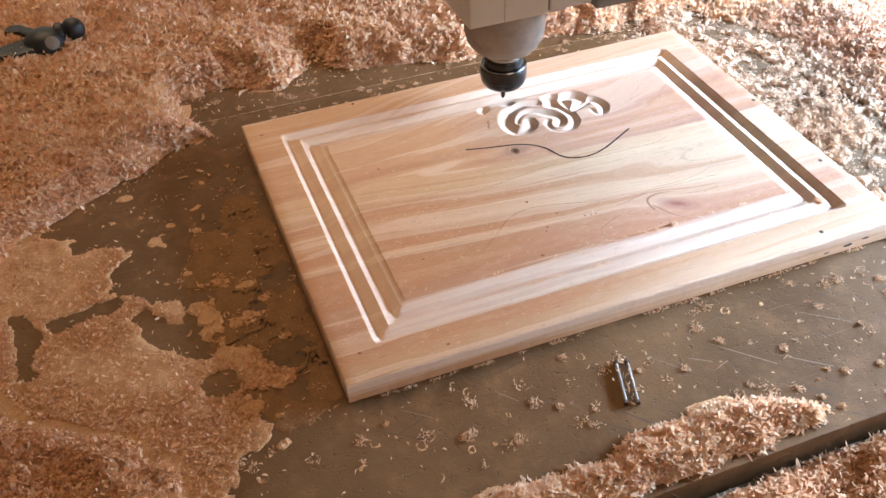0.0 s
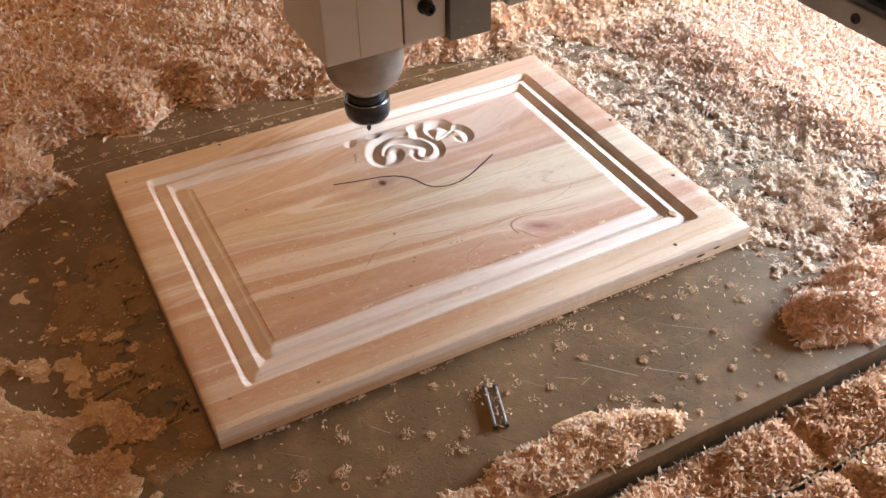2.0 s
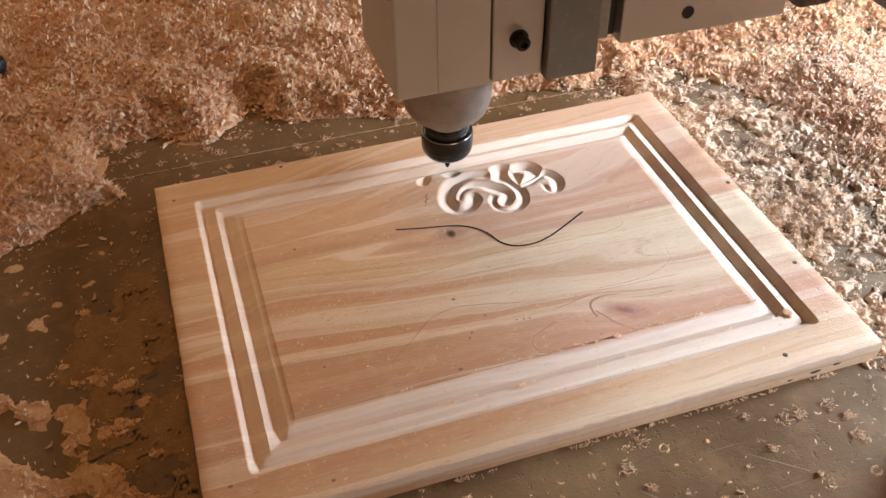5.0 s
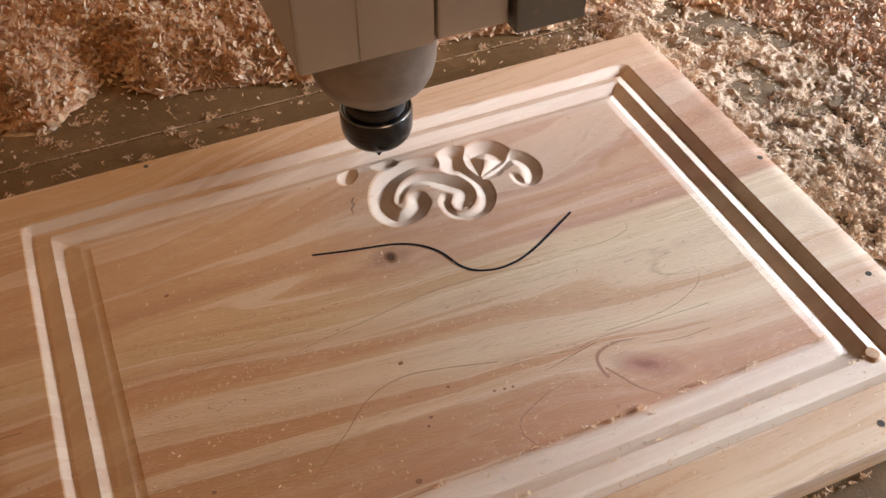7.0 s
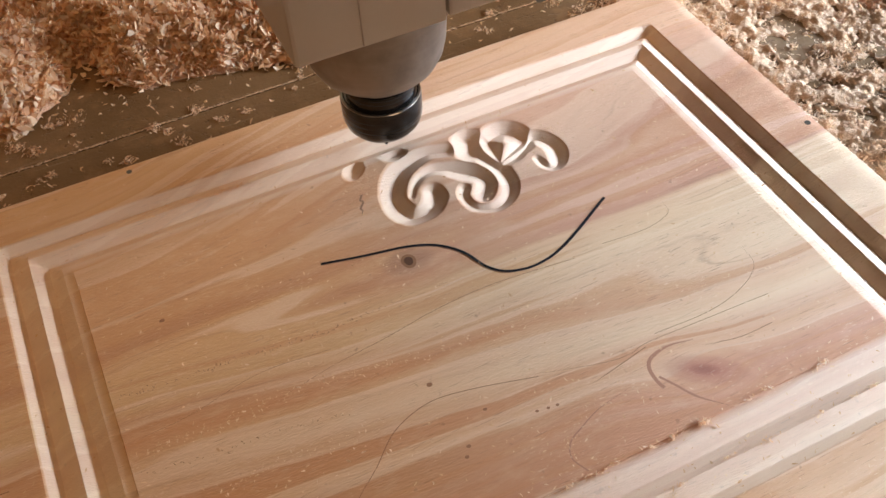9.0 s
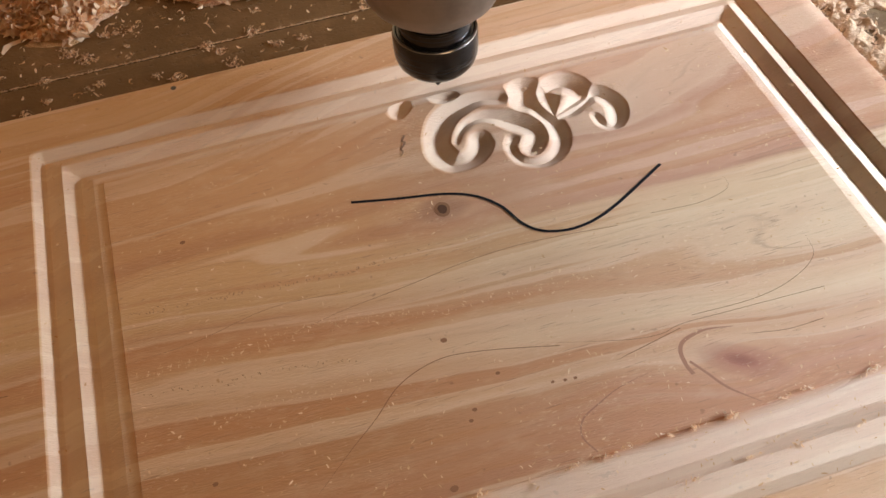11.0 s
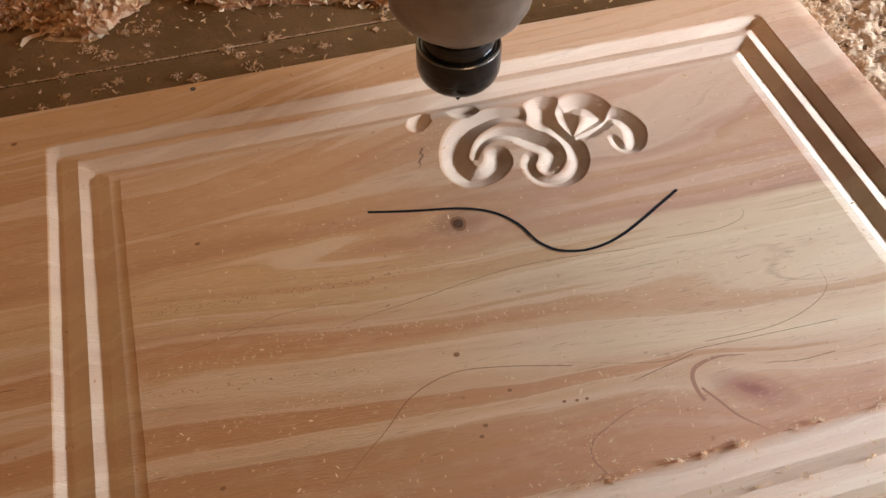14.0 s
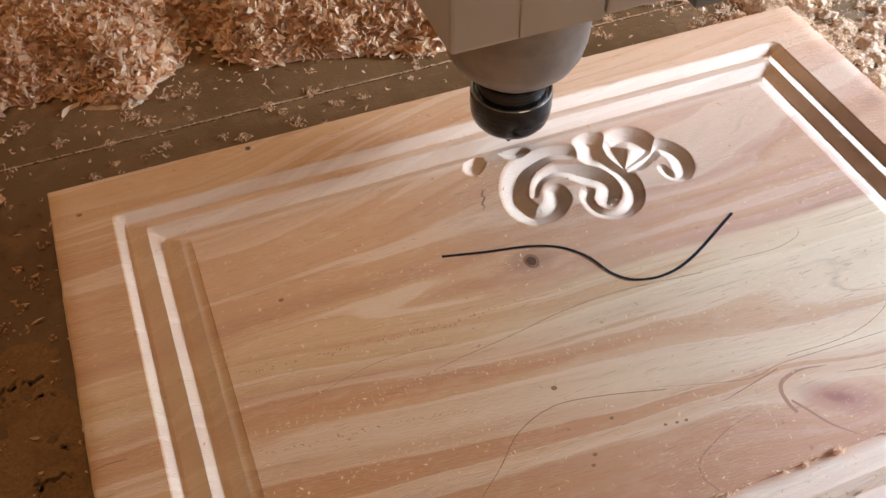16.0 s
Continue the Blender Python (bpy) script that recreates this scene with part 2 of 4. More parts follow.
    m.colour(col).bump(m.maths("ADD", n, c), 0.9, 0.0015)
    return m.m


def bed_sheet():
    """Worn dull brown-grey sheet, scuffed and dusty."""
    m = Mat("worn_bed_sheet", rough=0.6, spec=0.14)
    big, mid, small = m.noise(6.0, 4.0), m.noise(45.0, 5.0, rough=0.65), m.noise(500.0, 2.0)
    col = m.mix(m.grey(big, 0.35, 0.65), (0.112, 0.056, 0.0195), (0.170, 0.093, 0.039))
    col = m.mix(m.maths("MULTIPLY", m.grey(mid, 0.52, 0.72), 0.32), col, (0.279, 0.158, 0.077))
    smear = m.noise(24.0, 7.0, rough=0.68)
    col = m.mix(m.maths("MULTIPLY", m.grey(smear, 0.53, 0.62), 0.36), col, (0.265, 0.137, 0.057))
    pit = m.noise(130.0, 4.0, rough=0.7)
    col = m.mix(m.maths("MULTIPLY", m.grey(pit, 0.60, 0.68), 0.5), col, (0.060, 0.032, 0.014))
    cross = m.noise(1.0, 1.0, m.mapped((18.0, 520.0, 1.0), rot=(0, 0, -0.75)), 0.4)
    col = m.mix(m.maths("MULTIPLY", m.grey(cross, 0.70, 0.75), 0.35), col, (0.065, 0.037, 0.020))
    scratch = m.noise(1.0, 1.0, m.mapped((14.0, 420.0, 1.0), rot=(0, 0, 0.5)), 0.4)
    col = m.mix(m.maths("MULTIPLY", m.grey(scratch, 0.72, 0.78), 0.3), col, (0.335, 0.241, 0.147))
    col = m.mix(m.maths("MULTIPLY", m.grey(small, 0.6, 0.75), 0.35), col, (0.084, 0.051, 0.028))
    # paler grey towards the right: the doorway's sheen on the sheet, painted in
    sep = m.node("ShaderNodeSeparateXYZ")
    m.link(m.co, sep.inputs[0])
    painted_sheen = m.maths("MULTIPLY", m.grey(sep.outputs[0], 0.44, 0.74), m.maths("ADD", 0.16, m.maths("MULTIPLY", m.grey(smear, 0.42, 0.60), 0.30)))
    col = m.mix(painted_sheen, col, (0.40, 0.335, 0.255))
    m.colour(col).rough(m.maths("ADD", 0.42, m.maths("MULTIPLY", mid, 0.40)))
    m.bump(m.maths("ADD", m.maths("SUBTRACT", mid, m.maths("MULTIPLY", m.grey(pit, 0.58, 0.68), 0.7)), m.maths("MULTIPLY", small, 0.5)), 0.55, 0.001)
    return m.m


def painted_metal(name, colour, rough=0.42, wear=0.15, metal=0.0):
    m = Mat(name, rough=rough, metal=metal, spec=0.5)
    n, s = m.noise(14.0, 5.0, rough=0.65), m.noise(300.0, 2.0)
    col = m.mix(m.maths("MULTIPLY", m.grey(n, 0.5, 0.75), wear), colour, tuple(v * 0.55 for v in colour))
    dust = m.noise(90.0, 4.0, rough=0.7)
    col = m.mix(m.maths("MULTIPLY", m.grey(dust, 0.56, 0.75), wear), col, (0.48, 0.33, 0.22))
    m.colour(col).rough(m.maths("ADD", rough - 0.1, m.maths("MULTIPLY", n, 0.25)))
    m.bump(s, 0.08, 0.0004)
    return m.m


def brushed(name, colour, rough=0.35, axis=(4.0, 4.0, 700.0)):
    m = Mat(name, rough=rough, metal=1.0)
    n = m.noise(1.0, 2.0, m.mapped(axis))
    d = m.noise(40.0, 4.0)
    m.colour(m.mix(m.grey(d, 0.4, 0.7), colour, tuple(v * 0.7 for v in colour)))
    m.rough(m.maths("ADD", rough - 0.08, m.maths("MULTIPLY", n, 0.22)))
    return m.m


def plaster(name, a, b):
    m = Mat(name, rough=0.9, spec=0.2)
    n, s = m.noise(1.6, 5.0, rough=0.6), m.noise(40.0, 4.0)
    m.colour(m.mix(m.grey(n, 0.35, 0.7), a, b)).bump(s, 0.3, 0.004)
    return m.m


PINE = pine()
SHAVE = shaving("wood_shavings", [(0.0, (0.74, 0.425, 0.232)), (0.25, (0.83, 0.55, 0.325)), (0.6, (0.89, 0.665, 0.435)), (0.88, (0.93, 0.795, 0.60)), (1.0, (0.66, 0.34, 0.175))])
PALE = shaving("pale_shavings", [(0.0, (0.60, 0.34, 0.175)), (0.5, (0.74, 0.49, 0.285)), (1.0, (0.84, 0.635, 0.42))])
# cooler copy of SHAVE for the right heap: the doorway's light put into its colour
COOL_LIT = shaving("cool_lit_shavings", [(0.0, (0.72, 0.42, 0.245)), (0.3, (0.84, 0.575, 0.385)), (0.75, (0.885, 0.68, 0.495)), (0.93, (0.92, 0.78, 0.625)), (1.0, (0.62, 0.31, 0.165))])
TAN = shaving("tan_slivers", [(0.0, (0.50, 0.235, 0.10)), (0.5, (0.66, 0.37, 0.18)), (0.9, (0.76, 0.48, 0.27)), (1.0, (0.42, 0.18, 0.08))])
AMBER = shaving("amber_chips", [(0.0, (0.52, 0.255, 0.105)), (0.4, (0.68, 0.385, 0.185)), (0.8, (0.78, 0.50, 0.27)), (1.0, (0.86, 0.62, 0.38))])
# darker chips for the slats: the shade lying there is put into the colour
SHADED_SALMON = shaving("shaded_salmon_chips", [(0.0, (0.51, 0.260, 0.130)), (0.4, (0.63, 0.365, 0.200)), (0.8, (0.71, 0.460, 0.275)), (1.0, (0.78, 0.57, 0.37))])
HEAP = sawdust("sawdust_heap", (0.686, 0.381, 0.225), (0.843, 0.574, 0.385), 700.0)
DUST = sawdust("fine_sawdust", (0.55, 0.300, 0.135), (0.72, 0.445, 0.230))
CAKED = sawdust("caked_sawdust", (0.205, 0.106, 0.042), (0.285, 0.155, 0.066), 500.0)
DRIFT = sawdust("pale_sawdust", (0.52, 0.330, 0.205), (0.74, 0.525, 0.365), 900.0)
# cooler copy of PALE: the glare of the doorway is painted into these chips
DAYLIT = shaving("daylit_chips", [(0.0, (0.60, 0.385, 0.23)), (0.4, (0.74, 0.53, 0.35)), (0.8, (0.83, 0.66, 0.48)), (1.0, (0.90, 0.77, 0.61))])
BED = bed_sheet()
GREY = painted_metal("grey_enamel", (0.54, 0.475, 0.40), 0.42, 0.10)
PLATE = painted_metal("machined_plate", (0.46, 0.395, 0.325), 0.40, 0.2, 0.5)
STEEL = brushed("turned_steel", (0.36, 0.31, 0.265), 0.58, (3.0, 3.0, 260.0))
BLACKED = brushed("blackened_steel", (0.05, 0.049, 0.048), 0.22)
BOLT = brushed("dark_bolt_steel", (0.045, 0.042, 0.04), 0.4)
BLACK = painted_metal("black_enamel", (0.012, 0.012, 0.014), 0.45, 0.05)
RUBBER = painted_metal("black_plastic", (0.009, 0.009, 0.0085), 0.48, 0.05)
WHITE = painted_metal("white_lettering", (0.62, 0.64, 0.64), 0.5, 0.05)
INK = Mat("marker_ink", rough=0.7, spec=0.12, colour=(0.014, 0.013, 0.014)).m
CRACK = Mat("resin_line", rough=0.8, spec=0.1, colour=(0.31, 0.150, 0.080)).m
ARC = Mat("pink_knot_rim", rough=0.7, spec=0.2, colour=(0.44, 0.215, 0.135)).m
WALL = plaster("limewashed_wall", (0.50, 0.54, 0.45), (0.62, 0.65, 0.55))
# warm brown for unseen walls and ceiling, chosen to bounce orange fill
WARM_BOUNCE = plaster("warm_bounce_wall", (0.34, 0.225, 0.125), (0.42, 0.29, 0.17))
FLOOR = plaster("concrete_floor", (0.17, 0.175, 0.15), (0.24, 0.24, 0.21))
DARKWOOD = painted_metal("bed_slat_board", (0.16, 0.125, 0.085), 0.6, 0.3)

# ---- mesh helpers ----


def mesh_from(name, verts, faces, smooth=False):
    me = bpy.data.meshes.new(name)
    me.from_pydata([tuple(map(float, v)) for v in verts], [], [tuple(map(int, f)) for f in faces])
    if smooth:
        me.polygons.foreach_set("use_smooth", [True] * len(me.polygons))
    me.update()
    return me


def big_mesh(name, verts, quads, smooth=False):
    """A mesh from arrays of points and of four-sided faces."""
    me = bpy.data.meshes.new(name)
    verts, quads = np.asarray(verts, np.float32), np.asarray(quads, np.int32)
    me.vertices.add(len(verts))
    me.vertices.foreach_set("co", verts.ravel())
    me.loops.add(quads.size)
    me.loops.foreach_set("vertex_index", quads.ravel())
    me.polygons.add(len(quads))
    me.polygons.foreach_set("loop_start", np.arange(len(quads), dtype=np.int32) * 4)
    if smooth:
        me.polygons.foreach_set("use_smooth", np.ones(len(quads), bool))
    me.update(calc_edges=True)
    return me


def thing(name, label, category, at=(0, 0, 0), group="", kind="", data=None):
    ob = new(name, data)
    ob.location = at
    return tagged(ob, label, category, group, kind)


def part(name, bm, material, parent, label="", at=(0, 0, 0)):
    me = bm
    if isinstance(bm, bmesh.types.BMesh):
        me = bpy.data.meshes.new(name)
        bm.normal_update()
        bm.to_mesh(me)
        bm.free()
    me.materials.clear()
    me.materials.append(material)
    ob = new(name, me)
    ob.parent = parent
    ob.location = at
    return tagged(ob, label)


def box_bm(x0, x1, y0, y1, z0, z1, bevel=0.0, segments=2):
    bm = bmesh.new()
    bmesh.ops.create_cube(bm, size=1.0)
    for v in bm.verts:
        v.co = Vector((x0 + (v.co.x + 0.5) * (x1 - x0), y0 + (v.co.y + 0.5) * (y1 - y0), z0 + (v.co.z + 0.5) * (z1 - z0)))
    if bevel:
        bmesh.ops.bevel(bm, geom=bm.edges[:], offset=bevel, segments=segments, affect="EDGES", profile=0.6)
    return bm


def lathe_bm(profile, steps=48, axis="z"):
    """A turned solid from (radius, height) pairs."""
    bm = bmesh.new()
    rings = []
    for r, h in profile:
        ring = []
        for i in range(steps):
            a = 2 * math.pi * i / steps
            p = (r * math.cos(a), r * math.sin(a), h)
            ring.append(bm.verts.new(p if axis == "z" else (p[0], -p[2], p[1]) if axis == "y" else (p[2], p[0], p[1])))
        rings.append(ring)
    for lo, hi in zip(rings, rings[1:]):
        for i in range(steps):
            bm.faces.new((lo[i], lo[(i + 1) % steps], hi[(i + 1) % steps], hi[i]))
    bm.faces.new(rings[0][::-1])
    bm.faces.new(rings[-1])
    for f in bm.faces:
        f.smooth = len(f.verts) == 4
    bmesh.ops.recalc_face_normals(bm, faces=bm.faces[:])
    for e in bm.edges:
        if len(e.link_faces) == 2 and e.calc_face_angle(0) > 0.6:
            e.smooth = False
    return bm


def prism_bm(outline, z0, z1, bevel=0.0):
    """An upright prism over an outline of (x, y) pairs."""
    bm = bmesh.new()
    lo = [bm.verts.new((x, y, z0)) for x, y in outline]
    hi = [bm.verts.new((x, y, z1)) for x, y in outline]
    bm.faces.new(lo[::-1])
    bm.faces.new(hi)
    for i in range(len(lo)):
        j = (i + 1) % len(lo)
        bm.faces.new((lo[i], lo[j], hi[j], hi[i]))
    bmesh.ops.recalc_face_normals(bm, faces=bm.faces[:])
    if bevel:
        bmesh.ops.bevel(bm, geom=bm.edges[:], offset=bevel, segments=2, affect="EDGES", profile=0.6)
    return bm


def spline(points, n):
    """A smooth open curve through the points (Catmull-Rom), as n samples of however many columns there are."""
    p = np.array(points, float)
    p = np.vstack([2 * p[0] - p[1], p, 2 * p[-1] - p[-2]])
    out = []
    for s in np.linspace(0, len(p) - 3 - 1e-6, n):
        i, f = int(s), s - int(s)
        a, b, c, d = p[i], p[i + 1], p[i + 2], p[i + 3]
        out.append(0.5 * (2 * b + (c - a) * f + (2 * a - 5 * b + 4 * c - d) * f**2 + (3 * b - a - 3 * c + d) * f**3))
    return np.array(out)


def ribbon(points, width, z, n=60, taper=True):
    """A thin flat stroke that follows a curve on a level surface."""
    c = spline(points, n)
    d = np.gradient(c, axis=0)
    nrm = np.stack([-d[:, 1], d[:, 0]], 1) / np.linalg.norm(d, axis=1)[:, None]
    w = np.full(n, width / 2)
    if taper:
        w *= np.minimum(1, np.linspace(0.15, 2.5, n))
    a, b = c + nrm * w[:, None], c - nrm * w[:, None]
    verts = [(x, y, z) for x, y in a] + [(x, y, z) for x, y in b]
    return mesh_from("stroke", verts, [(i + n, i + 1 + n, i + 1, i) for i in range(n - 1)])


# value noise on the plan, for the heaps
NOISE = np.random.RandomState(7).rand(64, 64)


def lumps(x, y, size, seed=0.0):
    """Smooth noise of 0 to 1 with lumps of about that size."""
    u, v = np.asarray(x) / size + 31.7 * seed, np.asarray(y) / size + 17.3 * seed
    i, j = np.floor(u).astype(int), np.floor(v).astype(int)
    f, g = u - i, v - j
    f, g = f * f * (3 - 2 * f), g * g * (3 - 2 * g)
    t = lambda a, b: NOISE[a % 64, b % 64]  # noqa: E731
    return (t(i, j) * (1 - f) + t(i + 1, j) * f) * (1 - g) + (t(i, j + 1) * (1 - f) + t(i + 1, j + 1) * f) * g


def cloud(x, y, size, seed=0.0, octaves=3):
    total, amp, norm = 0, 1.0, 0
    for k in range(octaves):
        total = total + amp * lumps(x, y, size / 2**k, seed + k)
        norm += amp
        amp *= 0.5
    return total / norm


def inside(x, y, poly):
    """Signed distance to a polygon's outline, above 0 inside."""
    x, y = np.asarray(x, float), np.asarray(y, float)
    best, within = np.full(x.shape, 1e9), np.zeros(x.shape, bool)
    for (ax, ay), (bx, by) in zip(poly, poly[1:] + poly[:1]):
        ex, ey = bx - ax, by - ay
        t = np.clip(((x - ax) * ex + (y - ay) * ey) / (ex * ex + ey * ey), 0, 1)
        best = np.minimum(best, (x - ax - t * ex) ** 2 + (y - ay - t * ey) ** 2)
        cross = (ay > y) != (by > y)
        within ^= cross & (x < ex * (y - ay) / (ey if ey else 1e-12) + ax)
    return np.where(within, 1, -1) * np.sqrt(best)


# ---- the workshop ----
TOP = 0.0207
GROUND = -0.80


def slab(name, x0, x1, y0, y1, z0, z1, material):
    ob = new(name)
    bm = box_bm(x0, x1, y0, y1, z0, z1)
    me = bpy.data.meshes.new(name)
    bm.to_mesh(me)
    bm.free()
    me.materials.append(material)
    bpy.data.objects.remove(ob)
    return tagged(new(name, me), kind="structure")


tagged(slab("floor", -3, 2.15, -2.7, 3.6, GROUND - 0.1, GROUND, FLOOR), "grey-green concrete workshop floor", "floor")
# unseen ceiling, left open for the added overhead fill
for nm, a in (("ceiling_1", (-3, -1.15, -2.7, 3.6)), ("ceiling_2", (0.95, 2.15, -2.7, 3.6)), ("ceiling_3", (-1.15, 0.95, -2.7, 1.15)), ("ceiling_4", (-1.15, 0.95, 2.55, 3.6))):
    tagged(slab(nm, *a, 2.4, 2.5, WARM_BOUNCE), "unseen warm brown ceiling round an added roof opening", "ceiling")
tagged(slab("wall_north", -3, 2.15, 3.4, 3.6, GROUND, 2.4, WALL), "pale grey-green limewashed wall", "wall")
tagged(slab("wall_west", -3, -2.8, -2.5, 3.4, GROUND, 2.4, WARM_BOUNCE), "unseen warm brown wall, added to bounce warm light", "wall")
# east wall with its wide doorway; the south wall's opening is added for fill
for nm, a in (("wall_east_1", (1.95, 2.15, 0.50, 3.4, GROUND, 2.4)), ("wall_east_2", (1.95, 2.15, -2.5, -0.75, GROUND, 2.4)), ("wall_east_3", (1.95, 2.15, -0.75, 0.50, 1.55, 2.4)),
              ("wall_south_1", (-3, 0.05, -2.7, -2.5, GROUND, 2.4)), ("wall_south_2", (1.45, 2.15, -2.7, -2.5, GROUND, 2.4)), ("wall_south_3", (0.05, 1.45, -2.7, -2.5, 1.6, 2.4)), ("wall_south_4", (0.05, 1.45, -2.7, -2.5, GROUND, 0.3))):
    tagged(slab(nm, *a, WARM_BOUNCE), "unseen warm brown wall beside an opening, added to bounce warm light", "wall")

# ---- machine bed ----
bed = thing("router_bed", "long machine bed of worn brown-grey sheets dusted with sawdust", "machine bed", (0, 0, 0))
JOINT = 0.456
for nm, y0, y1, lab in (("bed_sheet", -0.166, JOINT - 0.0008, "worn scuffed brown-grey sheet"), ("bed_sheet", JOINT + 0.0008, 1.0, "worn scuffed brown-grey sheet")):
    part(nm, box_bm(-1.1, 1.5, y0, y1, -0.011, 0.0, 0.0012), BED, bed, lab)
for y0, y1, z in ((-0.2285, -0.1690, -0.022), (-0.320, -0.2355, -0.024)):
    for x0, x1 in ((-1.1, 0.4225), (0.4315, 1.5)):
        part("slat", box_bm(x0, x1, y0, y1, z - 0.020, z, 0.001), DARKWOOD, bed)
part("base", box_bm(-1.1, 1.5, -0.325, 1.0, -0.16, -0.045, 0.004), BLACK, bed, "dark steel bed frame")
for x0 in (-0.9, 0.25, 1.35):
    for y0 in (-0.31, 0.88):
        part("leg", box_bm(x0, x0 + 0.1, y0, y0 + 0.1, GROUND, -0.16, 0.004), BLACK, bed)
for x0 in (-0.9, -0.35, 0.2, 0.8, 1.4):
    part("bearer", box_bm(x0, x0 + 0.05, -0.325, 1.0, -0.045, -0.036, 0.001), BLACK, bed)
part("packing", box_bm(-1.1, 1.5, -0.1650, 0.99, -0.036, -0.0112, 0.001), BED, bed)

dice = random.Random(5)
SCORE = Mat("dark_score", rough=0.8, colour=(0.075, 0.047, 0.028)).m
PALESCORE = Mat("pale_score", rough=0.8, colour=(0.30, 0.205, 0.14)).m
for k in range(35):
    x0, y0 = dice.uniform(0.0, 0.62), dice.uniform(-0.155, -0.008)
    ang = dice.choice((-0.75, -0.65, 0.25, -0.9)) + dice.uniform(-0.12, 0.12)
    length = dice.uniform(0.012, 0.06)
    pts = [(x0 + length * q / 6 * math.cos(ang), y0 + length * q / 6 * math.sin(ang)) for q in range(7)]
    if all(y < -0.003 or x < -0.003 for x, y in pts) and max(x for x, _ in pts) < 0.70:
        part("score_mark", ribbon(pts, dice.uniform(0.0004, 0.0009), 0.0002, 22), SCORE if k % 3 else PALESCORE, bed)
# ragged tears in the caked dust beside the panel
TEARS = [[(-0.096, 0.092), (-0.083, 0.099), (-0.070, 0.101), (-0.058, 0.106), (-0.045, 0.107), (-0.039, 0.114)],
         [(-0.030, 0.046), (-0.022, 0.049), (-0.019, 0.055), (-0.013, 0.067), (-0.005, 0.069)]]
for cx, cy, count in ((-0.030, 0.268, 7), (-0.022, 0.215, 8), (-0.040, 0.175, 4), (-0.030, 0.110, 5), (-0.018, 0.055, 6), (-0.060, 0.150, 3)):
    for k in range(count):
        x0, y0, ang = cx + dice.gauss(0, 0.010), cy + dice.gauss(0, 0.012), dice.choice((0.2, 0.6, 1.4, -0.6, 2.0)) + dice.uniform(-0.5, 0.5)
        length = dice.uniform(0.002, 0.013)
        TEARS.append([(min(x0 + length * q / 4 * math.cos(ang) + dice.uniform(-0.0022, 0.0022), -0.003), y0 + length * q / 4 * math.sin(ang) + dice.uniform(-0.0022, 0.0022)) for q in range(5)])
for pts in TEARS:
    part("score_mark", ribbon(pts, 0.0030, 0.0003, 22), SCORE, bed, "dark tear in caked dust")

# ---- carved panel ----
LX, LY = 0.54, 0.4007
# (distance from the edge, depth): two coves side by side round the raised field
COVE = np.array([(0.0, 0), (0.0342, 0), (0.0346, 0.0003), (0.0415, 0.0052), (0.0420, 0.0053), (0.0426, 0.0051), (0.0466, 0.0026), (0.0516, 0.0011), (0.0521, 0.0010), (0.0527, 0.0013),
                 (0.0606, 0.0050), (0.0612, 0.0052), (0.0618, 0.0050), (0.0690, 0.0011), (0.0742, 0.0005), (0.0748, 0.0004), (0.0751, 0.0), (1.0, 0.0)])
# carved scroll: each stroke is a V-shaped cut along a curve of x, y and half width
SCROLL = {}
SCROLL["big_curl"] = [(0.3141, 0.3155, 0.0079), (0.3018, 0.319, 0.0081), (0.2891, 0.3164, 0.0094), (0.2783, 0.311, 0.0099), (0.2708, 0.302, 0.0097), (0.2661, 0.2914, 0.009), (0.2658, 0.2819, 0.0096),
                      (0.269, 0.2738, 0.0095), (0.2725, 0.2717, 0.0088), (0.2785, 0.2714, 0.0082), (0.2852, 0.2744, 0.0084), (0.2901, 0.2804, 0.0088), (0.2910, 0.2855, 0.0080)]
SCROLL["inner_leaf"] = [(0.2774, 0.2871, 0.0028), (0.2814, 0.294, 0.0034), (0.2888, 0.3007, 0.0047), (0.2981, 0.3031, 0.0064), (0.3066, 0.3003, 0.0078), (0.3149, 0.2934, 0.0098), (0.3225, 0.2855, 0.0092),
                        (0.3240, 0.2779, 0.0082), (0.3195, 0.2708, 0.0078), (0.3169, 0.2675, 0.0070)]
SCROLL["second_curl"] = [(0.3314, 0.3176, 0.0125), (0.3278, 0.3075, 0.0112), (0.3302, 0.3011, 0.0075), (0.3337, 0.2908, 0.0060), (0.3373, 0.2804, 0.0073), (0.3356, 0.2677, 0.0068), (0.3283, 0.2584, 0.0064),
                         (0.3186, 0.2554, 0.0056), (0.3097, 0.2587, 0.0048), (0.3058, 0.2658, 0.0046), (0.306, 0.2737, 0.0044), (0.3092, 0.2782, 0.0048)]
SCROLL["fan_left"] = [(0.3426, 0.3111, 0.0100), (0.3414, 0.3023, 0.0072), (0.3404, 0.2947, 0.0042), (0.3396, 0.2884, 0.0015)]
SCROLL["fan_right"] = [(0.3620, 0.3000, 0.0090), (0.3557, 0.2964, 0.0066), (0.3494, 0.2928, 0.0042), (0.3412, 0.2883, 0.0015)]
SCROLL["fan_back"] = [(0.3433, 0.3119, 0.0085), (0.3500, 0.3142, 0.0105), (0.3564, 0.3137, 0.0112), (0.3609, 0.3083, 0.0110), (0.3626, 0.3012, 0.0095)]
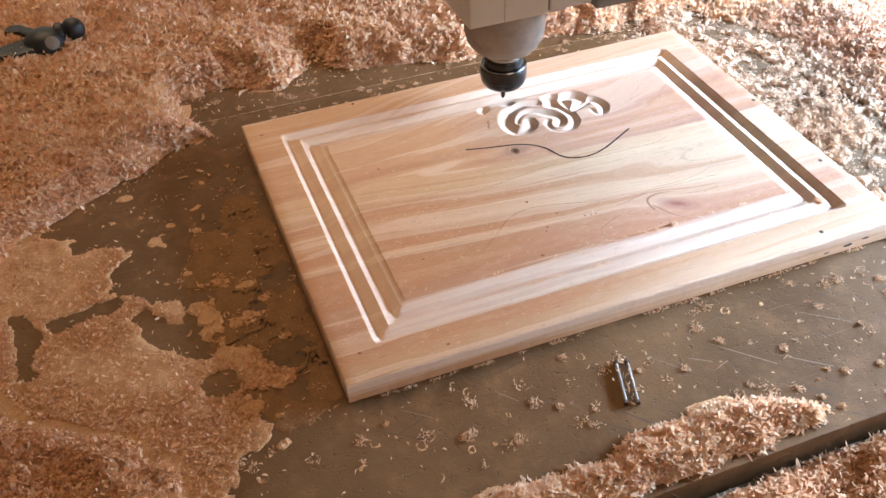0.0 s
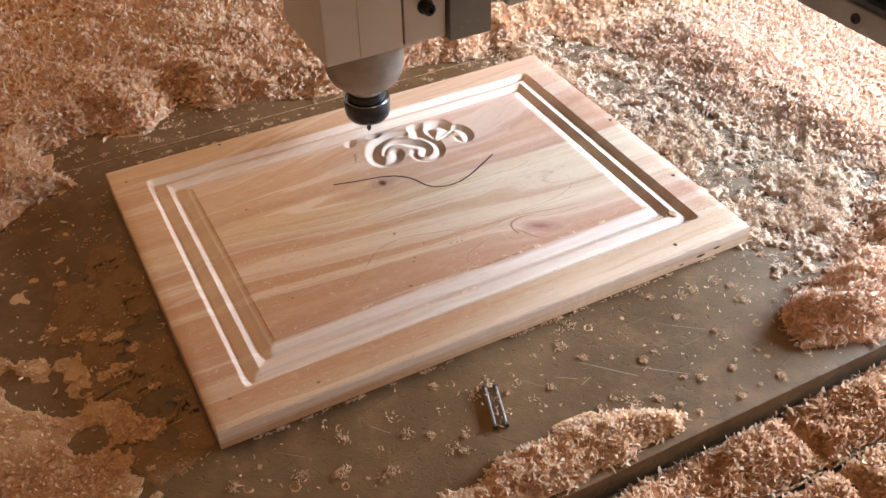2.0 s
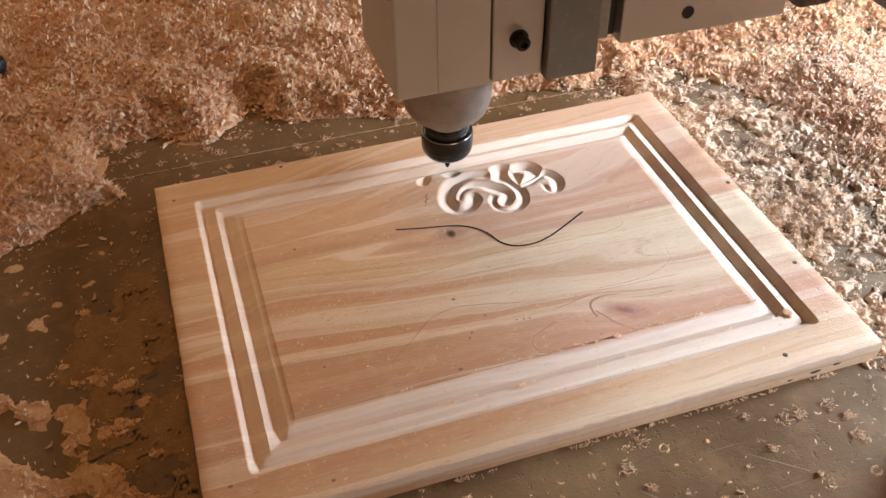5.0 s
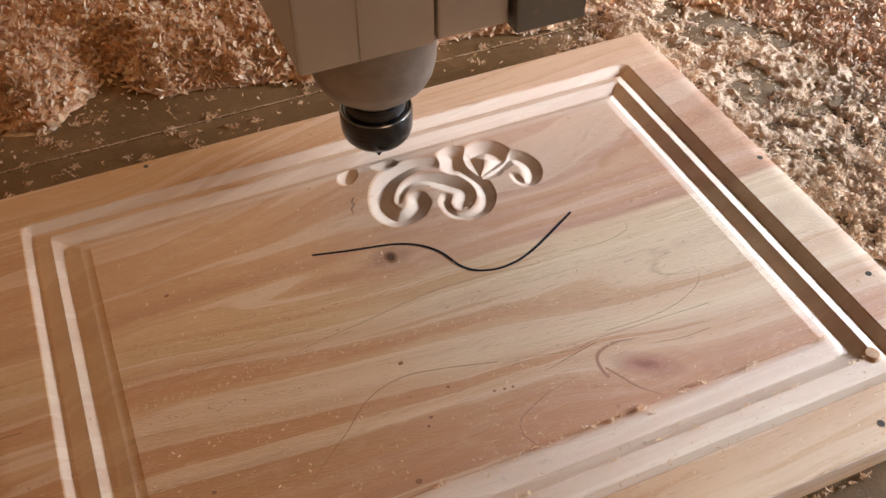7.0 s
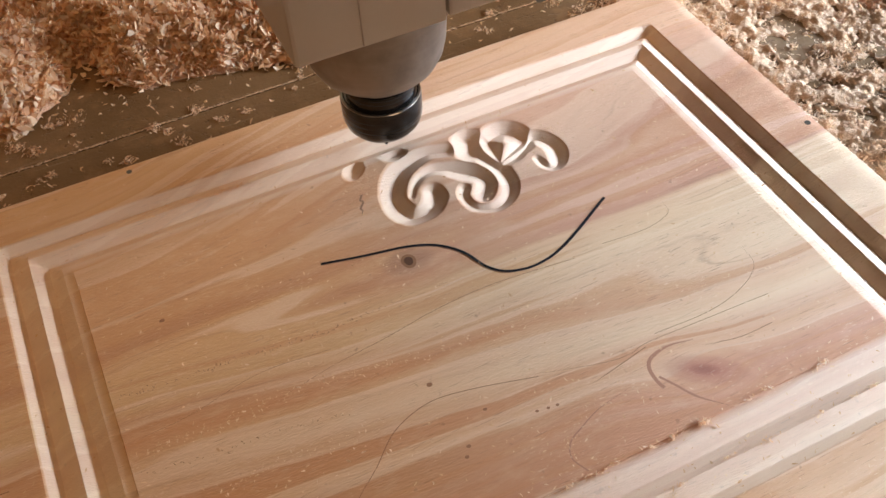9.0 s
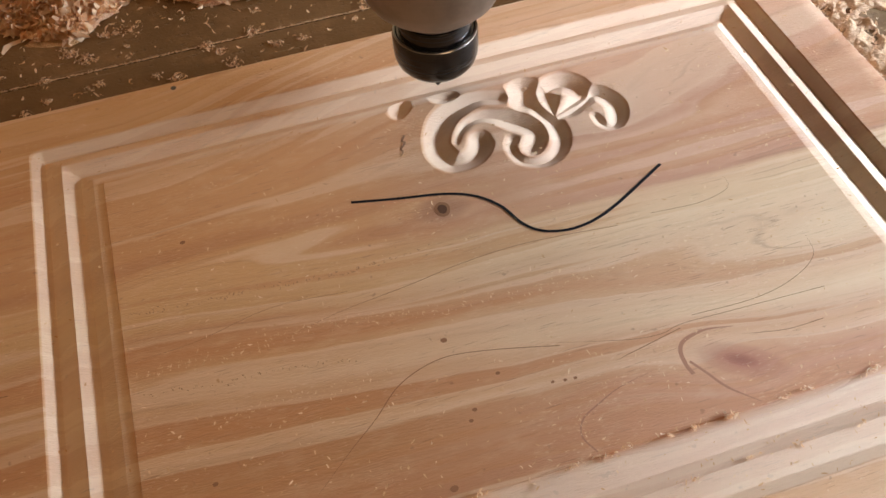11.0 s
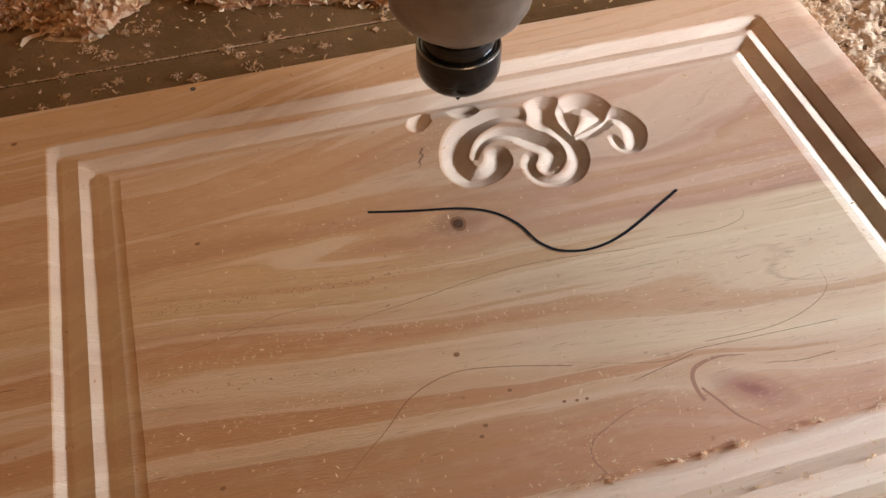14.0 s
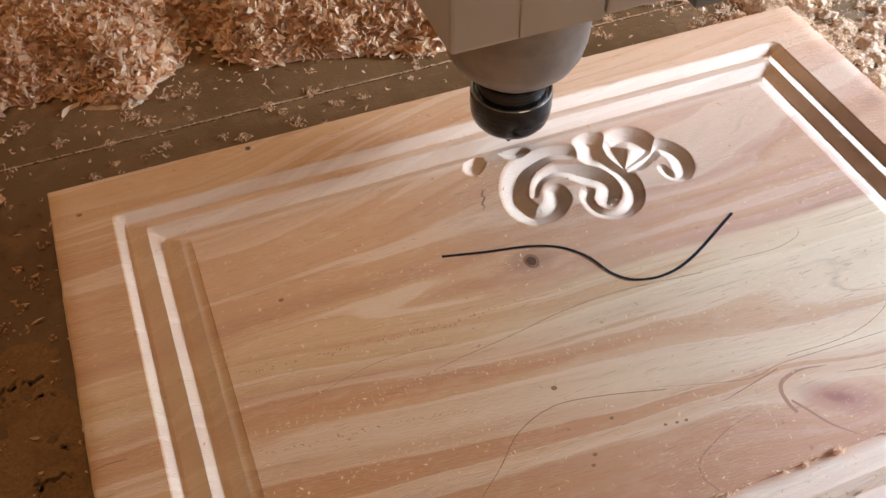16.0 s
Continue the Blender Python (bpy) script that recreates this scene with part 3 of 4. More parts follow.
SCROLL["tail"] = [(0.3414, 0.2856, 0.0029), (0.3505, 0.2878, 0.0045), (0.3597, 0.2925, 0.005), (0.3692, 0.2988, 0.0079), (0.3751, 0.2933, 0.0080), (0.3774, 0.2849, 0.0080), (0.3751, 0.2757, 0.0072),
                  (0.3704, 0.2699, 0.0056), (0.3657, 0.2702, 0.0044), (0.3631, 0.2745, 0.0042), (0.3625, 0.2802, 0.0034)]
SCROLL["small_lobe"] = [(0.2641, 0.3388, 0.0037), (0.2587, 0.3349, 0.0080), (0.2537, 0.3279, 0.0086), (0.2511, 0.3217, 0.0054), (0.2524, 0.3204, 0.0019)]
SCROLL["small_leaf"] = [(0.2675, 0.3349, 0.0016), (0.2753, 0.3303, 0.0052), (0.2821, 0.3283, 0.0086), (0.287, 0.328, 0.0074), (0.2887, 0.3258, 0.0042)]


def panel_depth(x, y):
    # distance in from the rounded outline of the moulding
    r = 0.007
    inset = 0.0345
    cx, cy = LX / 2, LY / 2
    qx, qy = np.abs(x - cx) - (cx - inset - r), np.abs(y - cy) - (cy - inset - r)
    sd = np.hypot(np.maximum(qx, 0), np.maximum(qy, 0)) + np.minimum(np.maximum(qx, qy), 0) - r
    depth = np.interp(inset - sd, COVE[:, 0], COVE[:, 1])
    near = (x > 0.238) & (x < 0.392) & (y > 0.243) & (y < 0.346)
    px, py = x[near], y[near]
    cut = np.zeros(px.shape)
    for stroke in SCROLL.values():
        s = spline(stroke, 110)
        for (ax, ay, aw), (bx, by, bw) in zip(s, s[1:]):
            ex, ey = bx - ax, by - ay
            t = np.clip(((px - ax) * ex + (py - ay) * ey) / (ex * ex + ey * ey + 1e-12), 0, 1)
            gap = np.hypot(px - ax - t * ex, py - ay - t * ey)
            cut = np.maximum(cut, 0.37 * (aw + t * (bw - aw) - gap))
    depth[near] = np.maximum(depth[near], cut)
    return depth


def grid_lines(length, breaks, fine):
    base = list(np.linspace(0.0015, length - 0.0015, 60))
    for d in breaks:
        base += [d, length - d]
    for a, b, step in fine:
        base = [v for v in base if v < a or v > b] + list(np.arange(a, b, step))
    return np.unique(np.round(base, 5))


board = thing("carved_panel", "pale pine panel with moulded border and half-carved scroll on the bed", "wooden panel")
brk = [d for d, _ in COVE[1:-1]] + [0.038, 0.048, 0.058, 0.068]
gx = grid_lines(LX, brk, [(0.238, 0.392, 0.00042)])
gy = grid_lines(LY, brk, [(0.243, 0.3255, 0.00042)])
gy = np.unique(np.round(np.r_[gy, np.arange(0.3255, 0.346, 0.00045)], 5))
X, Y = np.meshgrid(gx, gy)
Z = TOP - panel_depth(X, Y)
nx, ny = len(gx), len(gy)
verts = np.stack([X, Y, Z], -1).reshape(-1, 3)
ii, jj = np.meshgrid(np.arange(nx - 1), np.arange(ny - 1))
a = (jj * nx + ii).ravel()
quads = np.stack([a, a + 1, a + nx + 1, a + nx], 1)
# rounded arris, rough sides and underside
rim = [(0, i) for i in range(nx)] + [(j, nx - 1) for j in range(1, ny)] + [(ny - 1, i) for i in range(nx - 2, -1, -1)] + [(j, 0) for j in range(ny - 2, 0, -1)]
top_ring = np.array([j * nx + i for j, i in rim])
vlist, qlist, prev = [verts], [quads], top_ring
count = len(verts)
rxy = verts[top_ring, :2]
mid = np.array([LX / 2, LY / 2])
out = np.where(np.abs(rxy - mid) > mid - 0.002, np.sign(rxy - mid), 0)
for off, z in ((0.0006, TOP - 0.0002), (0.0012, TOP - 0.0007), (0.0015, TOP - 0.0015), (0.0015, 0.013), (0.0012, 0.006), (0.0014, 0.0012), (0.0009, 0.0003)):
    wob = (cloud(rxy[:, 0] * 3, rxy[:, 1] * 3, 0.03, z * 90) - 0.5) * (0.0012 if 0.002 < z < TOP - 0.001 else 0.0003)
    ring = np.column_stack([rxy + out * (off + wob)[:, None], np.full(len(rxy), z)])
    idx = np.arange(count, count + len(ring))
    vlist.append(ring)
    qlist.append(np.stack([np.roll(prev, -1), prev, idx, np.roll(idx, -1)], 1))
    prev, count = idx, count + len(ring)
me = big_mesh("board", np.vstack(vlist), np.vstack(qlist), smooth=True)
me.set_sharp_from_angle(angle=radians(20))
mid_pts = verts[quads].mean(1)
cut_here = (mid_pts[:, 2] < TOP - 0.0001) & (mid_pts[:, 0] > 0.238) & (mid_pts[:, 0] < 0.392) & (mid_pts[:, 1] > 0.243) & (mid_pts[:, 1] < 0.345)
soft_face = np.ones(len(me.polygons), bool)
soft_face[: len(quads)] = ~cut_here
me.polygons.foreach_set("use_smooth", soft_face)
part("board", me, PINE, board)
part("underside", box_bm(0.002, LX - 0.002, 0.002, LY - 0.002, 0.0002, 0.004), PINE, board)
# pen mark and fine resin lines on the face
part("pen_line", ribbon([(0.207, 0.262), (0.232, 0.256), (0.258, 0.2505), (0.274, 0.243), (0.285, 0.231), (0.292, 0.215), (0.302, 0.206), (0.319, 0.203), (0.341, 0.209), (0.381, 0.2305)], 0.0018, TOP + 0.00025, 90, False), INK, board, "wavy black marker line")
for pts, w in (([(0.150, 0.098), (0.170, 0.115), (0.184, 0.126), (0.201, 0.141), (0.223, 0.148), (0.247, 0.145), (0.281, 0.136)], 0.00055),
               ([(0.155, 0.186), (0.185, 0.192), (0.22, 0.196), (0.255, 0.201), (0.291, 0.202), (0.34, 0.197)], 0.0004),
               ([(0.410, 0.211), (0.409, 0.203), (0.401, 0.199), (0.386, 0.197), (0.36, 0.199)], 0.00035),
               ([(0.075, 0.196), (0.11, 0.198), (0.15, 0.206), (0.19, 0.203)], 0.00025),
               ([(0.43, 0.160), (0.427, 0.145), (0.41, 0.135), (0.385, 0.130), (0.35, 0.131)], 0.0004),
               ([(0.317, 0.108), (0.299, 0.105), (0.286, 0.100), (0.276, 0.095), (0.272, 0.087), (0.2755, 0.0775)], 0.0010),
               ([(0.277, 0.139), (0.300, 0.132), (0.319, 0.127), (0.332, 0.126), (0.343, 0.128), (0.371, 0.127), (0.421, 0.125)], 0.00040),
               ([(0.303, 0.119), (0.314, 0.121), (0.325, 0.123), (0.341, 0.126)], 0.0006),
               ([(0.368, 0.113), (0.380, 0.110), (0.392, 0.108), (0.410, 0.108)], 0.00045),
               ([(0.0, 0.196), (0.008, 0.1975), (0.018, 0.197)], 0.00068)):
    part("resin_line", ribbon(pts, w * 0.8, TOP + 0.00007, 50), CRACK if w < 0.0007 else ARC, board)
for pts, w in (([(0.366, 0.1185), (0.352, 0.121), (0.340, 0.119), (0.335, 0.114), (0.334, 0.106), (0.335, 0.100)], 0.0021), ([(0.358, 0.0765), (0.347, 0.088), (0.341, 0.099), (0.3365, 0.107)], 0.0014)):
    part("knot_rim", ribbon(pts, w, TOP + 0.00007, 40), ARC, board)


def disc_bm(r, n=10, squash=1.0):
    bm = bmesh.new()
    vs = [bm.verts.new((r * math.cos(k * 2 * math.pi / n) * (1 + 0.05 * math.sin(3 * 2 * math.pi * k / n)), squash * r * math.sin(k * 2 * math.pi / n), 0)) for k in range(n)]
    bm.faces.new(vs)
    return bm


HOLE = Mat("dusty_hole", rough=0.95, spec=0.1, colour=(0.085, 0.070, 0.055)).m
part("nail_hole", disc_bm(0.0019), Mat("filled_hole", rough=0.9, colour=(0.12, 0.105, 0.08)).m, board, at=(0.1247, 0.3939, TOP + 0.0002))
for x, y, r in ((0.5334, 0.2259, 0.0022), (0.5276, 0.1048, 0.0022), (0.4574, 0.0129, 0.0022)):
    part("nail_hole", disc_bm(r), HOLE, board, at=(x, y, TOP + 0.0002))
for x, y, r in ((0.228, 0.1576, 0.0017), (0.1073, 0.1182, 0.0014), (0.2085, 0.0815, 0.0020), (0.1127, 0.265, 0.0016), (0.2469, 0.1311, 0.0012), (0.2299, 0.116, 0.0013), (0.2265, 0.111, 0.0012),
                (0.0165, 0.373, 0.0018), (0.020, 0.030, 0.0018), (0.09, 0.012, 0.0017), (0.27, 0.118, 0.001), (0.276, 0.117, 0.001), (0.281, 0.1165, 0.001)):
    part("pin_knot", disc_bm(r, 9, 0.8), CRACK, board, at=(x, y, TOP + 0.00022))
part("knot_ring", disc_bm(0.0044, 22, 1.25), Mat("brown_knot", rough=0.8, spec=0.1, colour=(0.30, 0.155, 0.085)).m, board, at=(0.2536, 0.2400, TOP + 0.00015))
part("knot", disc_bm(0.0026, 20, 1.3), Mat("dark_knot", rough=0.8, spec=0.1, colour=(0.12, 0.06, 0.036)).m, board, "dark oval knot", at=(0.2536, 0.2400, TOP + 0.0003))
part("bark_streak", ribbon([(0.2435, 0.287), (0.2455, 0.2905), (0.2450, 0.2925), (0.2485, 0.297), (0.2475, 0.299), (0.250, 0.303)], 0.0013, TOP + 0.0002, 24), Mat("bark", rough=0.8, colour=(0.30, 0.17, 0.10)).m, board)

for x, z, w in ((0.478, 0.0100, 0.0055), (0.497, 0.0125, 0.0040), (0.455, 0.0080, 0.0030)):
    gouge = disc_bm(w, 9, 0.30)
    bmesh.ops.rotate(gouge, verts=gouge.verts[:], cent=(0, 0, 0), matrix=Matrix.Rotation(math.pi / 2, 3, "X"))
    part("gouge", gouge, HOLE, board, at=(x, -0.0024, z))
plug = lathe_bm([(0.0001, 0.0030), (0.0040, 0.0028), (0.0052, 0.0016), (0.0055, 0.0)], 18)
part("torn_chip", plug, PINE, board, "torn chip of wood in the groove's corner", at=(LX - 0.0535, 0.0535, TOP - 0.0026))

# ---- spindle ----
AX, AY = 0.282, 0.337
spindle = thing("spindle", "beige-grey square router spindle with a black collet nut above the panel", "router spindle", (AX, AY, 0.0))
part("body", box_bm(-0.063, 0.0205, -0.058, 0.058, 0.1465, 0.46, 0.0022), GREY, spindle)
part("side_panel", box_bm(-0.0265, 0.0200, -0.0592, -0.0575, 0.148, 0.459, 0.0005), GREY, spindle)
part("mount_plate", box_bm(0.0222, 0.069, -0.0585, 0.058, 0.149, 0.46, 0.0018), PLATE, spindle, "machined grey mounting plate")
part("nose_flange", box_bm(-0.040, 0.047, -0.046, 0.046, 0.1405, 0.1467, 0.001), PLATE, spindle)
part("nose", lathe_bm([(0.0415, 0.1407), (0.0428, 0.138), (0.0430, 0.119), (0.0424, 0.1085), (0.0404, 0.0995), (0.0368, 0.0925), (0.0325, 0.0880), (0.0285, 0.0862), (0.0200, 0.0858)][::-1], 64), STEEL, spindle, "turned steel spindle nose")
part("shaft", lathe_bm([(0.0165, 0.058), (0.0172, 0.074), (0.0185, 0.0860)]), BLACKED, spindle, "dark steel shaft")
nut = part("collet_nut", lathe_bm([(0.011, 0.0405), (0.0175, 0.0408), (0.0212, 0.0426), (0.0238, 0.0462), (0.0250, 0.0505), (0.0253, 0.0545), (0.0253, 0.0655), (0.0249, 0.0668), (0.0236, 0.0672), (0.0226, 0.0668), (0.0222, 0.0640), (0.0190, 0.0636)], 64), BLACKED, spindle, "glossy black collet nut")
part("nut_collar", lathe_bm([(0.0214, 0.0634), (0.0214, 0.0745), (0.0205, 0.0765), (0.0165, 0.0768)], 56), BLACKED, nut, "black inner collar")
part("rim", lathe_bm([(0.0226, 0.0668), (0.0236, 0.0674), (0.0247, 0.0672), (0.0250, 0.0666), (0.0240, 0.0664)], 56), brushed("polished_rim", (0.55, 0.53, 0.50), 0.2), nut, "polished steel rim")
part("ring", lathe_bm([(0.0186, 0.0764), (0.0196, 0.0768), (0.0196, 0.0800), (0.0186, 0.0804)], 48), brushed("polished_ring", (0.42, 0.40, 0.37), 0.25), nut, "steel ring above the nut")
part("router_bit", lathe_bm([(0.0006, 0.0225), (0.0024, 0.0255), (0.0025, 0.034), (0.0025, 0.042)], 20), BOLT, spindle, "slim steel carving bit")
part("nameplate", box_bm(-0.0622, -0.0609, -0.050, 0.012, 0.232, 0.29, 0.0004), BLACK, spindle, "black square nameplate")
for yy_, zz_ in ((-0.047, 0.235), (0.009, 0.235), (-0.047, 0.287), (0.009, 0.287)):
    part("rivet", lathe_bm([(0.0001, -0.0636), (0.0012, -0.0632), (0.0014, -0.0622)], 10, "x"), STEEL, spindle, at=(0, yy_, zz_))
tag = part("warning_label", box_bm(-0.0616, -0.0608, 0.022, 0.054, 0.174, 0.192, 0.0002), WHITE, spindle, "white label with a red double arrow")
bm = bmesh.new()
arrow = [(0.024, 0.183), (0.030, 0.188), (0.030, 0.1848), (0.046, 0.1848), (0.046, 0.188), (0.052, 0.183), (0.046, 0.178), (0.046, 0.1812), (0.030, 0.1812), (0.030, 0.178)]
bm.faces.new([bm.verts.new((-0.0619, y, z)) for y, z in arrow])
part("arrow", bm, Mat("red_print", rough=0.5, colour=(0.42, 0.045, 0.03)).m, tag, "red double arrow")


def cap_screw(parent, at, r=0.0062, depth=0.009):
    """A socket cap screw that points to -y."""
    s = part("cap_screw", lathe_bm([(r, 0.0), (r, depth - 0.0012), (r - 0.001, depth), (r * 0.5, depth), (r * 0.48, depth - 0.004), (0.0004, depth - 0.004)], 24, "y"), BOLT, parent, "black socket cap screw", at)
    part("washer", lathe_bm([(r * 1.35, 0.0), (r * 1.35, 0.0011), (r * 0.9, 0.0012)], 24, "y"), BOLT, s)


for zz_ in (0.187, 0.247, 0.307, 0.367):
    cap_screw(spindle, (0.046, -0.0585, zz_), 0.0064, 0.0125)

# ---- z carriage and gantry ----
carriage = thing("z_carriage", "grey steel carriage with guide rails and bolt holes", "machine carriage", (AX, AY, 0.0))
part("rail_block", box_bm(0.0705, 0.118, -0.066, 0.050, 0.145, 0.44, 0.0015), painted_metal("green_grey_steel", (0.17, 0.155, 0.13), 0.42, 0.3, 0.5), carriage, "green-grey steel guide block")
part("rail", box_bm(0.1185, 0.136, -0.048, 0.05, 0.166, 0.46, 0.001), STEEL, carriage, "steel guide rail")
part("slot", box_bm(0.1364, 0.146, -0.040, 0.05, 0.164, 0.46, 0.001), BLACK, carriage)
part("back_plate", box_bm(0.1465, 0.316, -0.052, 0.075, 0.160, 0.46, 0.0018), PLATE, carriage, "machined grey back plate")
for zz_ in (0.180, 0.214, 0.300, 0.334):
    part("bolt_hole", lathe_bm([(0.0060, -0.002), (0.0060, 0.0004), (0.0054, 0.0008), (0.0003, 0.0005)], 20, "y"), BOLT, carriage, at=(0.212, -0.0525, zz_))
RUST = painted_metal("rusty_block", (0.085, 0.05, 0.03), 0.7, 0.5)
part("saddle", box_bm(0.3165, 0.3635, -0.030, 0.09, 0.176, 0.46, 0.002), RUST, carriage, "rusty brown saddle")
part("cable_block", box_bm(0.3175, 0.354, -0.068, -0.0305, 0.172, 0.235, 0.005), RUST, carriage, "rusty brown block")
bm = bmesh.new()
prev = None
for k in range(61):
    zc, ph = 0.235 + 0.0028 * k, k
    ring = [bm.verts.new((0.336 + (0.0045 if k % 2 else 0.0038) * math.cos(q * math.pi / 5), -0.045 + (0.0045 if k % 2 else 0.0038) * math.sin(q * math.pi / 5), zc)) for q in range(10)]
    if prev:
        for q in range(10):
            bm.faces.new((prev[q], prev[(q + 1) % 10], ring[(q + 1) % 10], ring[q]))
    prev = ring
part("ball_screw", bm, BOLT, carriage, "ribbed dark screw")

DULL = painted_metal("dull_dark_steel", (0.25, 0.215, 0.18), 0.5, 0.3, 0.3)
gantry = thing("gantry", "black gantry beam with a bolted steel strip along its lower edge", "gantry beam", (0.646, 0.314, 0.0))
part("beam", box_bm(0.014, 0.15, -0.693, 0.738, 0.191, 0.46, 0.004), BLACK, gantry, "matt black beam")
strip = part("steel_strip", box_bm(0.004, 0.0135, -0.693, 0.738, 0.188, 0.211, 0.0015), DULL, gantry, "bolted steel strip")
part("lower_rail", box_bm(0.006, 0.0138, -0.693, 0.738, 0.2115, 0.219, 0.001), BLACK, gantry)
for k in range(20):
    part("bolt", lathe_bm([(0.0050, 0.0), (0.0050, 0.0015), (0.0044, 0.002), (0.0026, 0.002), (0.0024, 0.0004), (0.0002, 0.0004)], 20, "x"), BOLT, strip, at=(0.0040, 0.6785 - 0.0685 * k, 0.200))
for s in strip.children:
    s.rotation_euler = (0, 0, math.pi)
for k, char in enumerate("13"):
    text = bpy.data.curves.new("digit", "FONT")
    text.body, text.size, text.extrude, text.offset = char, 0.091, 0.0006, 0.0021
    tob = new("digit", text)
    letters = bpy.data.meshes.new_from_object(tob.evaluated_get(bpy.context.evaluated_depsgraph_get()))
    bpy.data.objects.remove(tob)
    dig = part("digit", letters, WHITE, gantry, "large white digit", at=(0.0132, -0.284 - 0.036 * k, 0.282))
    dig.rotation_euler = (math.pi / 2, 0, -math.pi / 2)
# unseen gantry ends; the front one is placed to shade the slats
for y0, y1 in ((-0.725, -0.695), (0.74, 0.80)):
    part("unseen_side_plate", prism_bm([(-0.02, y0), (0.26, y0), (0.26, y1), (-0.02, y1)], -0.20, 0.46, 0.004), BLACK, gantry, "unseen black side plate")

# ---- clamp lever on the shavings ----
clamp = thing("clamp_lever", "black plastic clamp lever half buried in shavings", "clamp", (-0.187, 0.659, 0.028))
bm = bmesh.new()
bmesh.ops.create_uvsphere(bm, u_segments=24, v_segments=14, radius=0.0142)
part("ball_knob", bm, RUBBER, clamp, "round black knob", at=(0.036, 0.008, 0.012))
part("collar", lathe_bm([(0.009, 0.0), (0.0125, 0.002), (0.0125, 0.009), (0.009, 0.012)], 24, "x"), RUBBER, clamp, at=(0.014, 0.007, 0.011))
part("hub", lathe_bm([(0.020, -0.018), (0.0245, -0.014), (0.0250, 0.004), (0.0225, 0.013), (0.015, 0.0195), (0.005, 0.0215)], 32), RUBBER, clamp)
part("stem", lathe_bm([(0.008, 0.0), (0.0095, 0.02), (0.008, 0.034)], 18, "x"), RUBBER, clamp, at=(0.0, 0.006, 0.011))
part("arm", prism_bm([(-0.058, -0.022), (-0.056, 0.002), (-0.020, 0.016), (0.008, 0.008), (0.006, -0.018), (-0.030, -0.026)], -0.014, 0.010, 0.005), RUBBER, clamp)
part("tail", prism_bm([(-0.046, 0.040), (-0.042, 0.056), (-0.026, 0.056), (0.000, 0.022), (-0.012, 0.010), (-0.030, 0.036)], -0.006, 0.010, 0.004), RUBBER, clamp)
dent = part("dusty_face", lathe_bm([(0.0, 0.0010), (0.006, 0.0008), (0.0085, 0.0)], 24), DARKWOOD, clamp, "dust-filled hollow of the hub", at=(0.010, -0.0195, 0.0125))
dent.rotation_euler = (radians(52), 0, radians(22))

# ---- small metal clip in front of the panel ----
clip = thing("metal_clip", "small dull grey folded metal clip lying on the bed", "clip", (0.2135, -0.0650, 0.0))
part("channel", box_bm(-0.0040, 0.0040, -0.0200, 0.0200, 0.0002, 0.0008, 0.0002), DARKWOOD, clip, "dusty floor strip")
for dx in (-0.0046, 0.0046):
    part("flange", lathe_bm([(0.0008, -0.0215), (0.0014, -0.0210), (0.0014, 0.0210), (0.0008, 0.0215)], 14, "y"), DULL, clip, at=(dx, 0, 0.0024))
for dx in (-0.0046, 0.0046):
    for dy in (-0.0212, 0.0212):
        part("lip", box_bm(dx - 0.0019, dx + 0.0019, dy - 0.0016, dy + 0.0016, 0.0002, 0.0042, 0.0008), RUST, clip, "dark rusty end")
clip.rotation_euler = (0, 0, radians(-18))

# ---- sawdust and shavings ----
HEAP_BACK = [(1.5, 0.47), (0.72, 0.46), (0.62, 0.475), (0.566, 0.472), (0.491, 0.462), (0.387, 0.474), (0.30, 0.470), (0.236, 0.482), (0.153, 0.496), (0.128, 0.52), (0.11, 0.548), (0.095, 0.512), (0.06, 0.492), (0.01, 0.515), (-0.042, 0.505), (-0.055, 0.462), (-0.030, 0.428),
             (-0.075, 0.402), (-0.115, 0.379), (-0.151, 0.356), (-0.19, 0.335), (-0.235, 0.30), (-0.29, 0.22), (-0.30, 0.14), (-0.23, 0.08), (-0.17, 0.04), (-0.13, -0.02), (-0.12, -0.10), (-0.13, -0.162), (-1.1, -0.162), (-1.1, 1.05), (1.5, 1.05)]
HEAP_FRONT = [(-0.02, -0.161), (0.02, -0.135), (0.073, -0.116), (0.12, -0.122), (0.168, -0.118), (0.22, -0.108), (0.275, -0.106), (0.32, -0.122), (0.347, -0.145), (0.335, -0.160), (0.20, -0.163)]
HEAP_RIGHT = [(0.490, -0.150), (0.483, -0.120), (0.505, -0.090), (0.530, -0.072), (0.58, -0.052), (0.65, -0.025), (0.72, 0.03), (0.70, 0.09), (0.675, 0.149), (0.66, 0.21), (0.665, 0.30), (0.66, 0.37), (0.62, 0.44), (0.60, 0.49), (1.5, 0.49), (1.5, -0.162), (0.51, -0.163)]


def smooth(v):
    v = np.clip(v, 0, 1)
    return v * v * (3 - 2 * v)


def heap_height(x, y):
    """Depth of the shavings over the bed; below 0 where the bed is bare."""
    edge = (cloud(x, y, 0.030, 1.0) - 0.5) * 0.030
    back = inside(x, y, HEAP_BACK) + edge
    front = inside(x, y, HEAP_FRONT) + edge * 0.6
    right = inside(x, y, HEAP_RIGHT) + edge * 1.6
    lump, mound = cloud(x, y, 0.05, 2.0, 4), cloud(x, y, 0.24, 3.0, 2)
    flat = smooth((-0.12 - x) / 0.10) * smooth((0.36 - y) / 0.10)
    hb = smooth(back / 0.045) * (0.010 + 0.018 * lump + 0.020 * mound * (1 - flat)) * (1 - 0.55 * flat)
